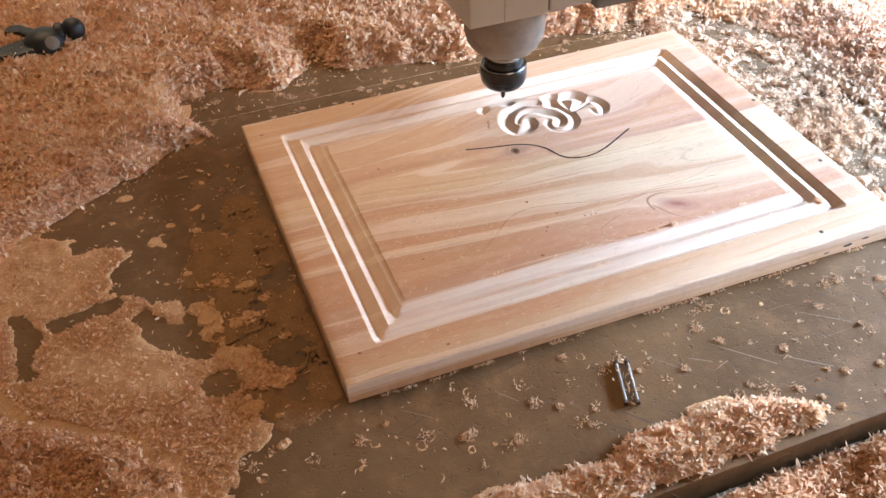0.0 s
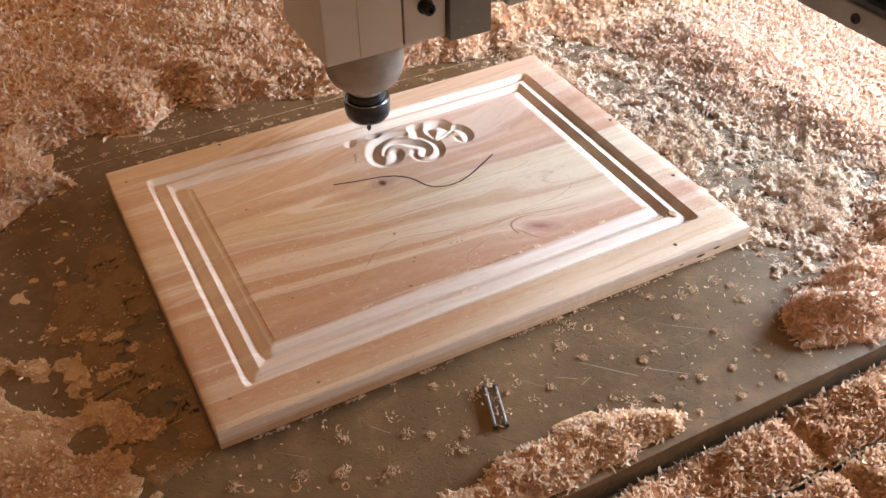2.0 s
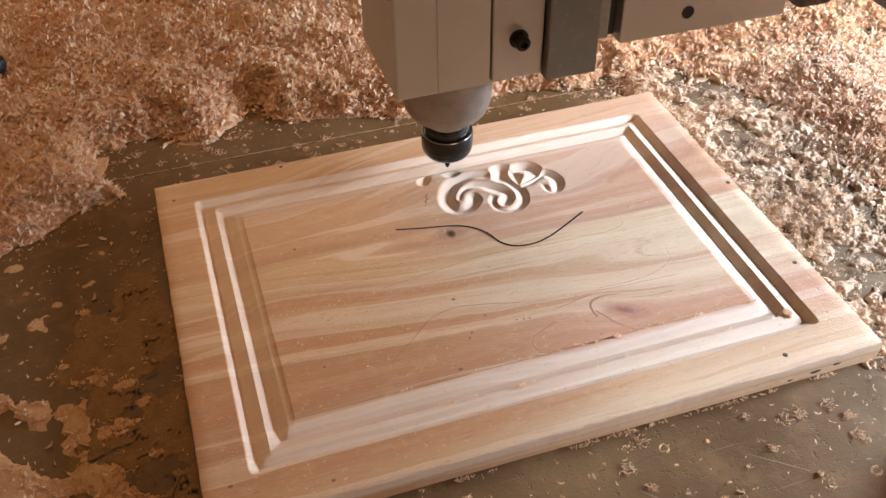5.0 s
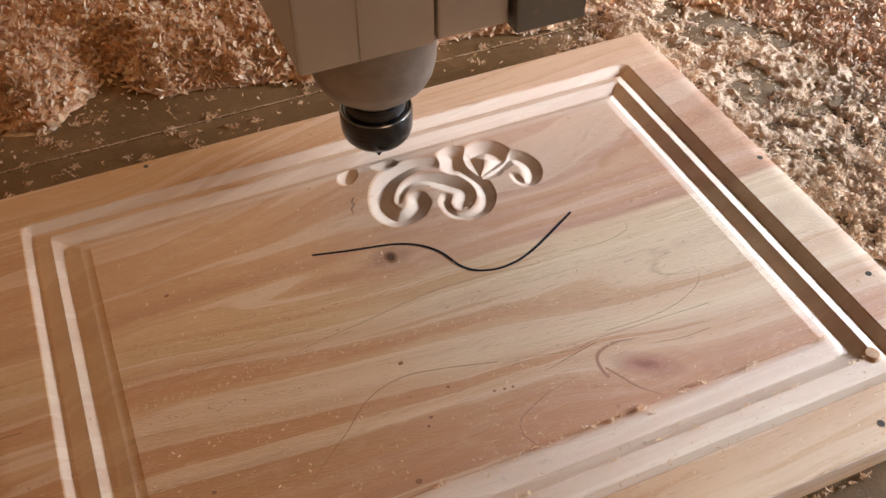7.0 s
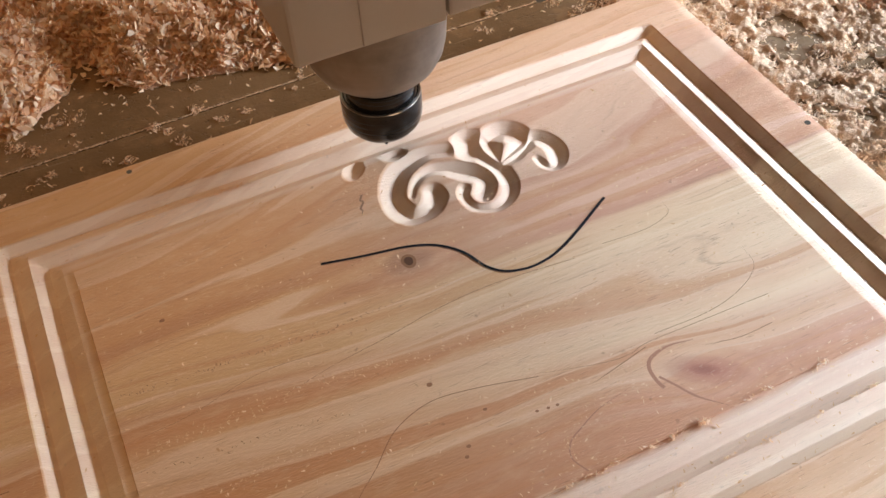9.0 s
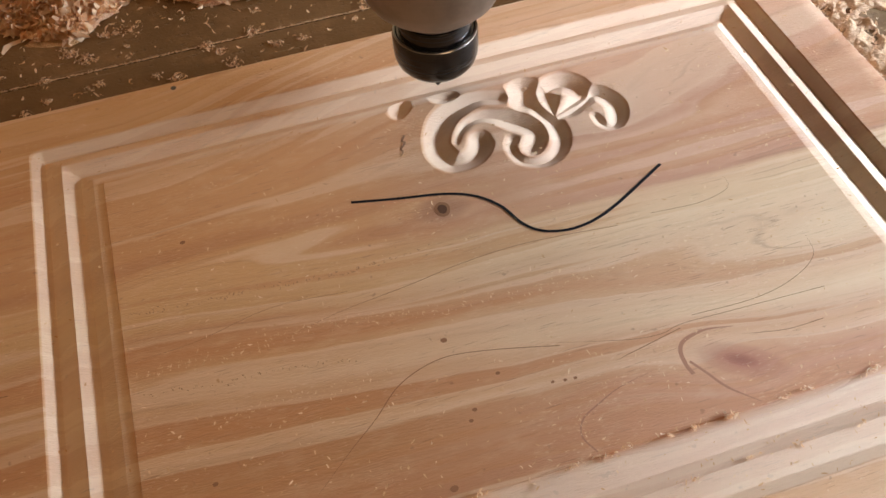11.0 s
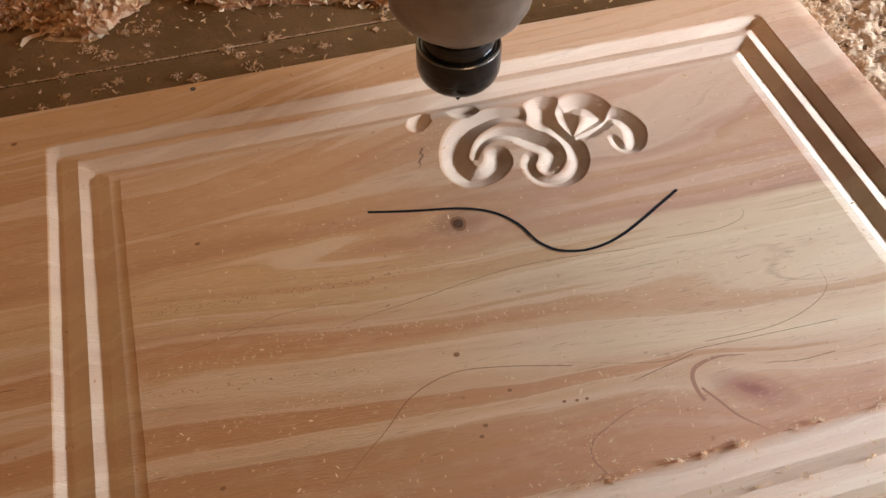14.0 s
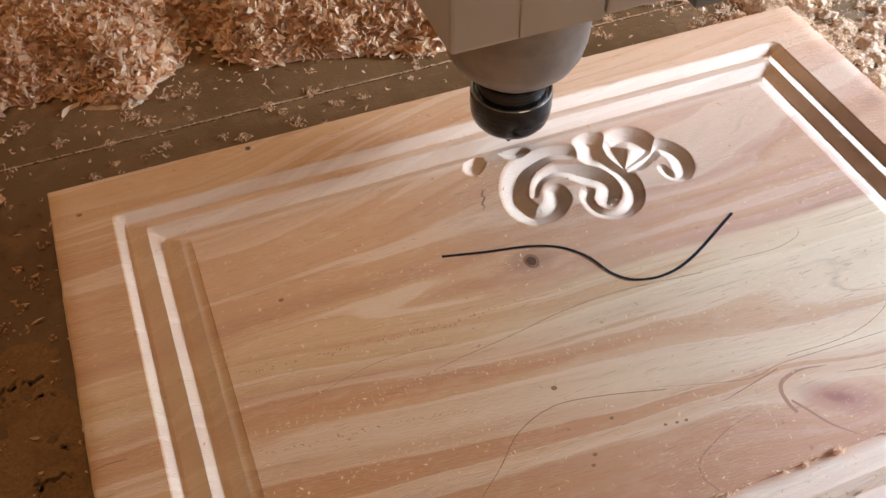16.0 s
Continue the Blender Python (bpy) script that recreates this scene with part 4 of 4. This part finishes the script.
    hf = smooth(front / 0.022) * (0.006 + 0.010 * lump)
    ridge = smooth((0.14 - np.abs(y + 0.11)) / 0.14)
    hr = smooth(right / (0.11 - 0.055 * ridge)) * (0.005 + 0.013 * lump + 0.006 * mound + 0.016 * ridge) * (1 - 0.8 * smooth((x - 0.76) / 0.12))
    h = np.maximum(np.maximum(hb, hf), hr)
    return np.where(np.maximum(np.maximum(back, front), right) > 0, h, -1.0)


def thin_cover(x, y):
    """Chance of a loose chip where the bed is nearly bare."""
    gap = inside(x, y, GAP)
    c = smooth((gap + 0.02) / 0.03) * (0.05 + 0.75 * smooth((cloud(x, y, 0.070, 35.0, 5) - 0.44) / 0.2))
    skirt = smooth(1 - np.abs(np.minimum(inside(x, y, HEAP_BACK), 0)) / 0.05) * 0.06
    dusty = 0.05 * (film_height(x, y) > 0)
    return np.maximum(np.maximum(c, dusty), np.maximum(skirt, 0.012))


def heap_mesh(name, x0, x1, y0, y1, step, material, label, z=0.0, height=heap_height, coarse=True):
    xs, ys = np.arange(x0, x1 + step, step), np.arange(y0, y1 + step, step)
    gx_, gy_ = np.meshgrid(xs, ys)
    hh = height(gx_, gy_)
    rough_ = (cloud(gx_, gy_, 0.008, 9.0, 2) - 0.5) * 0.005
    zz = np.where(hh > 0, z + hh - 0.0015 + rough_ * np.clip(hh / 0.008, 0, 1), z - 0.004) if coarse else z + hh + rough_ * 0.18 * (hh > 0)
    n = len(xs)
    i_, j_ = np.meshgrid(np.arange(n - 1), np.arange(len(ys) - 1))
    q = (j_ * n + i_).ravel()
    quads_ = np.stack([q, q + 1, q + n + 1, q + n], 1)
    keep = (hh.ravel()[quads_] > 0).sum(1) >= 1
    quads_ = quads_[keep]
    used, inv = np.unique(quads_, return_inverse=True)
    vv = np.stack([gx_, gy_, zz], -1).reshape(-1, 3)[used]
    me_ = big_mesh(name, vv, inv.reshape(-1, 4), True)
    me_.materials.append(material)
    return tagged(new(name, me_), label, "sawdust", kind="stuff")


def chip_mesh(name, px, py, pz, size, rng, material, label, flat=0.6):
    """Curled flakes of wood, each a bent strip of three faces, strewn at the given places."""
    n = len(px)
    length = size * rng.uniform(0.55, 1.5, n)
    width = length * rng.uniform(0.14, 0.41, n)
    curl = rng.uniform(0.3, 3.2, n) * rng.choice([-1, 1], n)
    s = np.linspace(-0.5, 0.5, 4)
    ang = curl[:, None] * s[None, :]
    rad = length / np.abs(curl)
    lx = np.sin(ang) * (length / curl)[:, None]
    lz = (1 - np.cos(ang)) * rad[:, None] * np.sign(curl)[:, None]
    taper_ = np.array([0.35, 1.0, 0.85, 0.25])[None, :] * rng.uniform(0.8, 1.2, (n, 4))
    twist = rng.uniform(-0.5, 0.5, n)[:, None] * s[None, :] * 2
    loc = np.empty((n, 4, 2, 3))
    for k, sgn in enumerate((-1, 1)):
        w = sgn * width[:, None] * 0.5 * taper_
        loc[:, :, k, 0] = lx
        loc[:, :, k, 1] = w * np.cos(twist)
        loc[:, :, k, 2] = lz + w * np.sin(twist)
    yaw, pitch, roll = rng.uniform(0, 2 * np.pi, n), rng.normal(0, flat, n), rng.normal(0, flat, n)
    cy_, sy_, cp, sp, cr, sr = np.cos(yaw), np.sin(yaw), np.cos(pitch), np.sin(pitch), np.cos(roll), np.sin(roll)
    rot = np.stack([np.stack([cy_ * cp, cy_ * sp * sr - sy_ * cr, cy_ * sp * cr + sy_ * sr], -1),
                    np.stack([sy_ * cp, sy_ * sp * sr + cy_ * cr, sy_ * sp * cr - cy_ * sr], -1),
                    np.stack([-sp, cp * sr, cp * cr], -1)], 1)
    vv = np.einsum("nij,nabj->nabi", rot, loc)
    vv += np.stack([px, py, pz], -1)[:, None, None, :]
    base = np.arange(n)[:, None] * 8
    q = np.concatenate([np.stack([base[:, 0] + 2 * k, base[:, 0] + 2 * k + 1, base[:, 0] + 2 * k + 3, base[:, 0] + 2 * k + 2], 1) for k in range(3)])
    me_ = big_mesh(name, vv.reshape(-1, 3), q, False)
    me_.materials.append(material)
    return tagged(new(name, me_), label, "wood shavings", kind="stuff")


rng = np.random.RandomState(11)


# the edge of the thin dust cover beside the panel, and the bare places in it
FILM = [(-0.50, 0.36), (-0.27, 0.335), (-0.215, 0.325), (-0.200, 0.300), (-0.183, 0.282), (-0.140, 0.258), (-0.147, 0.232), (-0.163, 0.230), (-0.160, 0.207), (-0.145, 0.195), (-0.122, 0.168), (-0.100, 0.176), (-0.077, 0.169),
        (-0.072, 0.104), (-0.050, 0.065), (-0.042, 0.004), (-0.064, -0.023), (-0.104, -0.053), (-0.118, -0.10), (-0.12, -0.163), (-0.50, -0.163)]
BARE = [([(-0.245, 0.202), (-0.243, 0.183), (-0.232, 0.167), (-0.242, 0.154), (-0.240, 0.132)], 0.0075), ([(-0.212, 0.181), (-0.189, 0.187), (-0.159, 0.190)], 0.0065),
        ([(-0.139, 0.161), (-0.129, 0.141), (-0.115, 0.126), (-0.099, 0.100)], 0.0105), ([(-0.184, 0.282), (-0.160, 0.279)], 0.006)]
CAKE = [(-0.078, 0.262), (-0.050, 0.262), (-0.040, 0.300), (-0.018, 0.300), (-0.0012, 0.268), (-0.0012, 0.012), (-0.030, -0.006), (-0.052, -0.012), (-0.075, 0.04), (-0.095, 0.10), (-0.080, 0.17), (-0.105, 0.20)]
patch_dice = random.Random(23)
PATCHES = [(-0.129, 0.221, 0.007), (-0.095, 0.206, 0.006), (-0.087, 0.183, 0.006), (-0.057, 0.129, 0.008), (-0.137, 0.345, 0.007), (-0.107, 0.321, 0.007), (-0.149, 0.310, 0.009), (-0.101, 0.285, 0.008), (-0.117, 0.262, 0.010), (-0.072, 0.303, 0.007), (-0.077, 0.265, 0.006), (-0.078, 0.235, 0.008)]
PATCHES += [(patch_dice.uniform(-0.15, -0.05), patch_dice.uniform(0.19, 0.35), patch_dice.uniform(0.0018, 0.0045)) for _ in range(26)]
PATCHES += [(patch_dice.uniform(-0.085, -0.028), patch_dice.uniform(0.03, 0.20), patch_dice.uniform(0.003, 0.0085)) for _ in range(15)]


def from_line(x, y, pts):
    """Distance to a broken line."""
    best = np.full(np.shape(x), 1e9)
    for (ax, ay), (bx, by) in zip(pts, pts[1:]):
        ex, ey = bx - ax, by - ay
        t = np.clip(((x - ax) * ex + (y - ay) * ey) / (ex * ex + ey * ey + 1e-12), 0, 1)
        best = np.minimum(best, np.hypot(x - ax - t * ex, y - ay - t * ey))
    return best


def film_height(x, y):
    """Fine dust lying in blotches on the bed."""
    x, y = np.asarray(x, float), np.asarray(y, float)
    rag = (cloud(x, y, 0.016, 18.0, 4) - 0.5)
    # small rounded patches where dust fills the dents
    u, v = np.floor(x / 0.017).astype(int), np.floor(y / 0.017).astype(int)
    pick = NOISE[(u * 7 + v * 3) % 64, (v * 11 + u * 5) % 64]
    ox, oy = NOISE[(u * 3 + 5) % 64, (v * 5 + 9) % 64], NOISE[(v * 7 + 1) % 64, (u * 9 + 2) % 64]
    away = np.hypot(x - (u + 0.3 + 0.4 * ox) * 0.017, y - (v + 0.3 + 0.4 * oy) * 0.017) + 0.0065 * (cloud(x, y, 0.008, 15.0, 3) - 0.5)
    wide = 0.0012 + 0.0050 * (pick - 0.80) / 0.20
    ring = 0.0011 - np.abs(away - 0.62 * wide) - 0.0040 * np.clip(cloud(x, y, 0.007, 61.0, 2) - 0.47, 0, 1)
    dent = np.where((pick > 0.80) & ((x > -0.03) | (y < -0.02) | (y > 0.36)), ring, -1)
    near = np.maximum.reduce([inside(x, y, HEAP_BACK), inside(x, y, HEAP_FRONT), inside(x, y, HEAP_RIGHT)])
    n = cloud(x, y, 0.075, 12.0, 5) + 0.10 * (cloud(x, y, 0.0060, 18.0, 2) - 0.5)
    limit = 0.91 - 0.40 * smooth(1 + near / 0.012)
    h = np.where((n > limit) & (x > -0.10) & (x < 0.44), np.minimum((n - limit) * 0.010, 0.0010), -0.0008)
    # the broad cover, less its bare places, and patches out on the bed
    cover = inside(x, y, FILM) + 0.030 * rag
    for pts, r in BARE:
        cover = np.minimum(cover, from_line(x, y, pts) - r + 0.018 * rag)
    cover = np.minimum(cover, -0.0004 + 0.03 * smooth((0.63 - cloud(x, y, 0.030, 27.0, 4)) / 0.06) + 0.03 * smooth((-0.10 - x) / 0.05))
    for ax, ay, r in PATCHES:
        cover = np.maximum(cover, 0.3 * (r - np.hypot((x - ax) * 0.85, y - ay) + 0.9 * r * rag * 2))
    grain = 0.0007 * cloud(x, y, 0.012, 29.0, 3)
    film = np.where((cover > 0) & (x < -0.002), np.minimum(cover * 0.16, 0.0010) + grain * smooth(cover / 0.004), -0.0008)
    film = np.where(film > 0, film + 0.0008 * smooth(inside(x, y, CAKE) / 0.004), film)
    h = np.maximum(h, film)
    return np.where(dent > 0, np.maximum(h, np.minimum(0.0001 + dent * 0.6, 0.0005)), h)


def cake_height(x, y):
    """Brown dust pressed to a thin crust along the panel, torn here and there."""
    edge = inside(x, y, CAKE) + 0.026 * (cloud(x, y, 0.020, 51.0, 4) - 0.5)
    open_ = cloud(x, y, 0.034, 53.0, 4)
    edge = np.where(x > -0.0012, -1, np.minimum(edge, (0.585 - open_) * 0.06))
    h = np.where(edge > 0, np.minimum(edge * 0.10, 0.0004) + 0.0006 * cloud(x, y, 0.010, 55.0, 3) * smooth(edge / 0.003), -0.0008)
    wobble = 0.0022 * (cloud(x, y, 0.005, 57.0, 2) - 0.5)
    for pts in TEARS:
        d = from_line(x, y, pts) + wobble
        h = np.where((h > 0) & (d < 0.0050), h + 0.0009 * smooth(1 - d / 0.0050), h)
        h = np.where(d < 0.0006, -0.0008, h)
    return h


GAP = [(0.50, 0.415), (0.548, 0.40), (0.548, 0.02), (0.535, -0.02), (0.53, -0.06), (0.62, -0.05), (0.75, 0.04), (0.72, 0.46), (0.56, 0.485)]


def drift_height(x, y):
    """Clotted pale dust and broken chips between the panel and the heap."""
    gap = inside(x, y, GAP) + (cloud(x, y, 0.03, 33.0) - 0.5) * 0.04
    n = cloud(x, y, 0.070, 35.0, 5)
    clot = cloud(x, y, 0.016, 36.0, 4)
    crumb = cloud(x, y, 0.0095, 38.0, 4)
    pit = smooth((cloud(x, y, 0.018, 37.0, 3) - 0.60) / 0.10)
    fine = cloud(x, y, 0.0042, 39.0, 3)
    cover = smooth((n - 0.285 + 0.42 * (clot - 0.5)) / 0.06) * smooth((gap + 0.012) / 0.02)
    h = cover * (0.0020 + 0.009 * np.clip(clot - 0.42, 0, 1) * smooth((n - 0.34) / 0.16) + (0.0080 * (crumb - 0.5) + 0.0048 * (fine - 0.5)) * smooth((n - 0.28) / 0.08) - 0.0034 * pit)
    return np.where((cover > 0.3) & (h > 0.0002), h, -0.002)


def slat_height(x, y):
    lump = cloud(x, y, 0.06, 21.0, 3)
    gap = np.minimum(np.minimum(np.abs(y + 0.1680), np.abs(y + 0.232)), np.minimum(np.abs(y + 0.324), np.abs(x - 0.427)))
    bare = 0.0035 + 0.020 * np.clip(cloud(x, y, 0.05, 23.0, 2) - 0.45, 0, 1)
    return np.where((gap > bare) & (lump > 0.27), 0.003 + 0.034 * (lump - 0.24) * smooth((gap - bare) / 0.015), -1.0)


heap_mesh("sawdust_film", -0.46, 0.82, -0.163, 0.50, 0.0016, DUST, "thin blotches of fine tan sawdust on the bed", -0.0002, film_height, False)
heap_mesh("caked_sawdust", -0.115, -0.001, -0.03, 0.32, 0.0008, CAKED, "thin torn crust of brown dust beside the panel", 0.0001, cake_height, False)
heap_mesh("sawdust_drift", 0.46, 0.80, -0.10, 0.50, 0.0011, DRIFT, "clotted pale sawdust and broken chips beside the panel", -0.0002, drift_height, False)
# darker DUST in place of HEAP over the slats stands in for shade
heap_mesh("sawdust_heap", -0.3, 1.3, -0.322, -0.1675, 0.004, DUST, "reddish sawdust lying over the bed's slats", -0.0225, slat_height)
heap_mesh("sawdust_heap", -1.1, 1.49, -0.162, 0.993, 0.006, HEAP, "deep heap of reddish sawdust round the bed")


def strew(name, count, x0, x1, y0, y1, size, material, label, lift=0.0015, thick=True, flat=0.6, height=heap_height, z=0.0):
    px, py = rng.uniform(x0, x1, count), rng.uniform(y0, y1, count)
    h = height(px, py)
    if thick:
        keep = h > np.where(px > 0.46, 0.0012, 0.0045) * rng.rand(count)
        px, py, h = px[keep], py[keep], h[keep]
        pz = z + h + (cloud(px, py, 0.008, 9.0, 2) - 0.5) * 0.005 * np.clip(h / 0.008, 0, 1) + rng.uniform(-0.001, 0.0022, len(px))
    else:
        keep = (h <= 0.0) & (rng.rand(count) < thin_cover(px, py)) & ~((px > -0.003) & (px < LX + 0.003) & (py > -0.003) & (py < LY + 0.003))
        px, py = px[keep], py[keep]
        pz = lift + np.maximum(drift_height(px, py), 0) + rng.uniform(0, 0.0015, len(px))
    return chip_mesh(name, px, py, pz, size, rng, material, label, flat)


strew("wood_shavings", 125000, -0.45, 1.0, 0.42, 0.78, 0.0118, SHAVE, "loose curled pink and tan pine shavings heaped on the bed")
strew("wood_shavings", 62000, -0.75, 1.4, 0.74, 0.992, 0.0125, SHAVE, "loose curled pink and tan pine shavings heaped on the bed")
strew("wood_shavings", 42000, -0.60, -0.02, 0.16, 0.46, 0.0088, SHAVE, "loose curled pink and tan pine shavings heaped on the bed")
strew("wood_shavings", 75000, -0.50, -0.02, -0.16, 0.21, 0.0062, AMBER, "low bank of small orange-tan chips on the bed")
strew("wood_shavings", 90000, 0.46, 1.1, -0.16, 0.49, 0.0078, COOL_LIT, "loose curled pale pink pine shavings heaped on the bed")
strew("wood_shavings", 26000, -0.04, 0.36, -0.165, -0.09, 0.0072, SHAVE, "low ridge of pink pine shavings along the bed's edge")
strew("scattered_shavings", 110000, 0.48, 0.80, -0.10, 0.50, 0.0038, DAYLIT, "pale dusty shavings scattered beside the panel", 0.0012, False, 0.45)
strew("scattered_shavings", 90000, -0.35, 0.55, -0.16, 0.56, 0.0040, PALE, "few pale shavings scattered on the bare bed", 0.0008, False, 0.25)
strew("wood_shavings", 42000, -0.25, 0.95, -0.322, -0.1675, 0.0088, SHADED_SALMON, "loose reddish pine shavings lying over the bed's slats", height=slat_height, z=-0.0225)
# crumbs on the panel
px, py = rng.uniform(0.01, LX - 0.01, 2000), LY * rng.beta(0.9, 1.2, 2000)
chip_mesh("crumbs", px, py, TOP - panel_depth(px, py) + 0.0006, 0.0021, rng, PALE, "tiny pale wood crumbs strewn over the panel", 0.3)
# torn fluff along the front grooves
cx = rng.uniform(0.14, 0.50, 34)
cy = np.where(rng.rand(34) < 0.5, 0.0521, 0.0745) + rng.normal(0, 0.0006, 34)
px, py = np.repeat(cx, 9) + rng.normal(0, 0.0022, 306), np.repeat(cy, 9) + rng.normal(0, 0.0007, 306)
chip_mesh("fluff", px, py, TOP - panel_depth(px, py) + rng.uniform(0.0003, 0.0022, 306), 0.0026, rng, SHAVE, "torn pink wood fluff along the moulding", 0.8)
cx = rng.uniform(0.115, 0.19, 16)
px, py = np.repeat(cx, 7) + rng.normal(0, 0.002, 112), np.full(112, LY - 0.0521) + rng.normal(0, 0.0007, 112)
chip_mesh("fluff", px, py, TOP - panel_depth(px, py) + rng.uniform(0.0002, 0.0012, 112), 0.0018, rng, SHAVE, "torn pink wood fluff along the moulding", 0.6)
# little clots of chips stuck in the dents of the bed
n_clot = 190
cx, cy = rng.uniform(-0.20, 0.62, n_clot), np.where(rng.rand(n_clot) < 0.55, rng.uniform(-0.155, -0.008, n_clot), rng.uniform(0.405, 0.50, n_clot))
each = rng.randint(10, 70, n_clot)
spread = np.repeat(rng.uniform(0.0012, 0.0048, n_clot), each)
turn, reach = rng.uniform(0, 2 * np.pi, each.sum()), rng.normal(0.9, 0.45, each.sum())
px, py = np.repeat(cx, each) + np.cos(turn) * reach * spread, np.repeat(cy, each) + np.sin(turn) * reach * spread
keep = ~((px > -0.002) & (px < LX + 0.002) & (py > -0.002) & (py < LY + 0.002)) & (py > -0.164)
px, py = px[keep], py[keep]
chip_mesh("chip_clots", px, py, rng.uniform(0.0003, 0.0012, len(px)), 0.0026, rng, PALE, "small clots of pale chips stuck in the bed's dents", 0.5)
# powder caught in the joint of the sheets, and slivers on the dusty side of the bed
px = rng.uniform(-0.4, 0.62, 4500)
chip_mesh("joint_dust", px, JOINT + rng.normal(0, 0.0004, 4500), np.full(4500, 0.0003), 0.0016, rng, PALE, "pale powder caught in the joint of the bed", 0.2)
px, py = rng.uniform(-0.42, 0.0, 80000), rng.uniform(-0.16, 0.42, 80000)
deep = film_height(px, py)
keep = (deep > 0.0004) & (heap_height(px, py) <= 0) & (rng.rand(80000) < 0.15 + 0.6 * smooth((cloud(px, py, 0.06, 41.0, 4) - 0.50) / 0.18) + 0.9 * smooth(1 + inside(px, py, HEAP_BACK) / 0.055) * (py < 0.2))
px, py, deep = px[keep], py[keep], deep[keep]
chip_mesh("dust_slivers", px, py, deep + rng.uniform(0, 0.0012, len(px)), 0.0052, rng, AMBER, "small tan slivers lying in the dust", 0.35)
# torn splinters along the foot of the panel's front edge
cx = np.repeat(rng.uniform(0.02, 0.50, 46), 8)
px, py = cx + rng.normal(0, 0.0030, len(cx)), -0.0022 - np.abs(rng.normal(0, 0.0010, len(cx)))
chip_mesh("edge_splinters", px, py, rng.uniform(0.0004, 0.0028, len(cx)), 0.0036, rng, PALE, "torn pale splinters along the foot of the panel", 0.6)
# torn fibres along a dark streak and pale crumbs along a light one
TORN = Mat("torn_fibre", rough=0.8, colour=(0.36, 0.185, 0.09)).m
for name, pts, n, size, material, label in (("torn_fibres", [(0.079, 0.226), (0.11, 0.222), (0.147, 0.220), (0.177, 0.216), (0.201, 0.215), (0.234, 0.217)], 120, 0.0013, TORN, "torn dark fibres along the grain"),
                                            ("torn_fibres", [(0.079, 0.176), (0.117, 0.170), (0.15, 0.167), (0.184, 0.161)], 50, 0.0012, TORN, "torn dark fibres along the grain"),
                                            ("pale_fibres", [(0.085, 0.187), (0.109, 0.185), (0.144, 0.187), (0.179, 0.186), (0.218, 0.178), (0.278, 0.173), (0.342, 0.172)], 260, 0.0016, PALE, "raised pale fibres along the grain"),
                                            ("pale_fibres", [(0.115, 0.148), (0.14, 0.152), (0.17, 0.147), (0.2, 0.15)], 120, 0.0014, PALE, "raised pale fibres along the grain"),
                                            ("pale_fibres", [(0.272, 0.085), (0.276, 0.096), (0.292, 0.105), (0.315, 0.112), (0.332, 0.121), (0.35, 0.124)], 130, 0.0011, PALE, "raised pale fibres round the knot")):
    track = spline(pts, n)
    px, py = track[:, 0] + rng.normal(0, 0.0015, n), track[:, 1] + rng.normal(0, 0.0009 if material is TORN else 0.0022, n)
    chip_mesh(name, px, py, np.full(n, TOP + 0.0004), size, rng, material, label, 0.25)
# broken clots and flakes on the bare strip beside the panel
n_clot = 34
cx, cy = -0.006 - 0.15 * rng.beta(1.0, 1.4, n_clot), rng.uniform(-0.04, 0.40, n_clot)
each = rng.randint(4, 20, n_clot)
spread = np.repeat(rng.uniform(0.0015, 0.0060, n_clot), each)
px, py = np.repeat(cx, each) + rng.normal(0, 1, each.sum()) * spread, np.repeat(cy, each) + rng.normal(0, 0.8, each.sum()) * spread
keep = px < -0.004
px, py = px[keep], py[keep]
chip_mesh("chip_clots", px, py, np.maximum(film_height(px, py), 0) + rng.uniform(0.0004, 0.0018, len(px)), 0.0030, rng, TAN, "broken tan chips on the bare bed beside the panel", 0.45)
px, py = -0.004 - 0.12 * rng.rand(16), rng.uniform(0.0, 0.40, 16)
chip_mesh("loose_flakes", px, py, np.maximum(film_height(px, py), 0) + 0.0014, 0.0085, rng, PALE, "a few larger pale flakes beside the panel", 0.3)
# crumbled clots of chips between the panel and the heap
n_clot = 1500
cx, cy = rng.uniform(0.50, 0.76, n_clot), rng.uniform(-0.06, 0.48, n_clot)
keep = (inside(cx, cy, GAP) > -0.012) & (rng.rand(n_clot) < 0.10 + 0.9 * smooth((cloud(cx, cy, 0.070, 35.0, 5) - 0.36) / 0.2)) & (cx > LX + 0.006)
cx, cy = cx[keep], cy[keep]
each = rng.randint(4, 30, len(cx))
spread = np.repeat(rng.uniform(0.0015, 0.0058, len(cx)), each)
off = rng.normal(0, 1, (2, each.sum()))
px, py = np.repeat(cx, each) + off[0] * spread, np.repeat(cy, each) + off[1] * spread
pile = np.repeat(rng.uniform(0.2, 1.0, len(cx)), each) * 1.1 * spread * np.exp(-0.5 * (off**2).sum(0))
keep = (px > LX + 0.002) | (py < -0.002)
px, py, pile = px[keep], py[keep], pile[keep]
chip_mesh("chip_clots", px, py, np.maximum(drift_height(px, py), 0) + 0.0008 + pile * rng.uniform(0.3, 1.1, len(px)), 0.0036, rng, DAYLIT, "crumbled clots of pale pink chips beside the panel", 0.6)
# a few chips lying on the clip
px, py = 0.2135 + rng.normal(0, 0.004, 26), -0.065 + rng.normal(0, 0.011, 26)
chip_mesh("loose_flakes", px, py, 0.0030 + rng.uniform(0, 0.0016, 26), 0.0050, rng, PALE, "pale chips caught on the metal clip", 0.35)
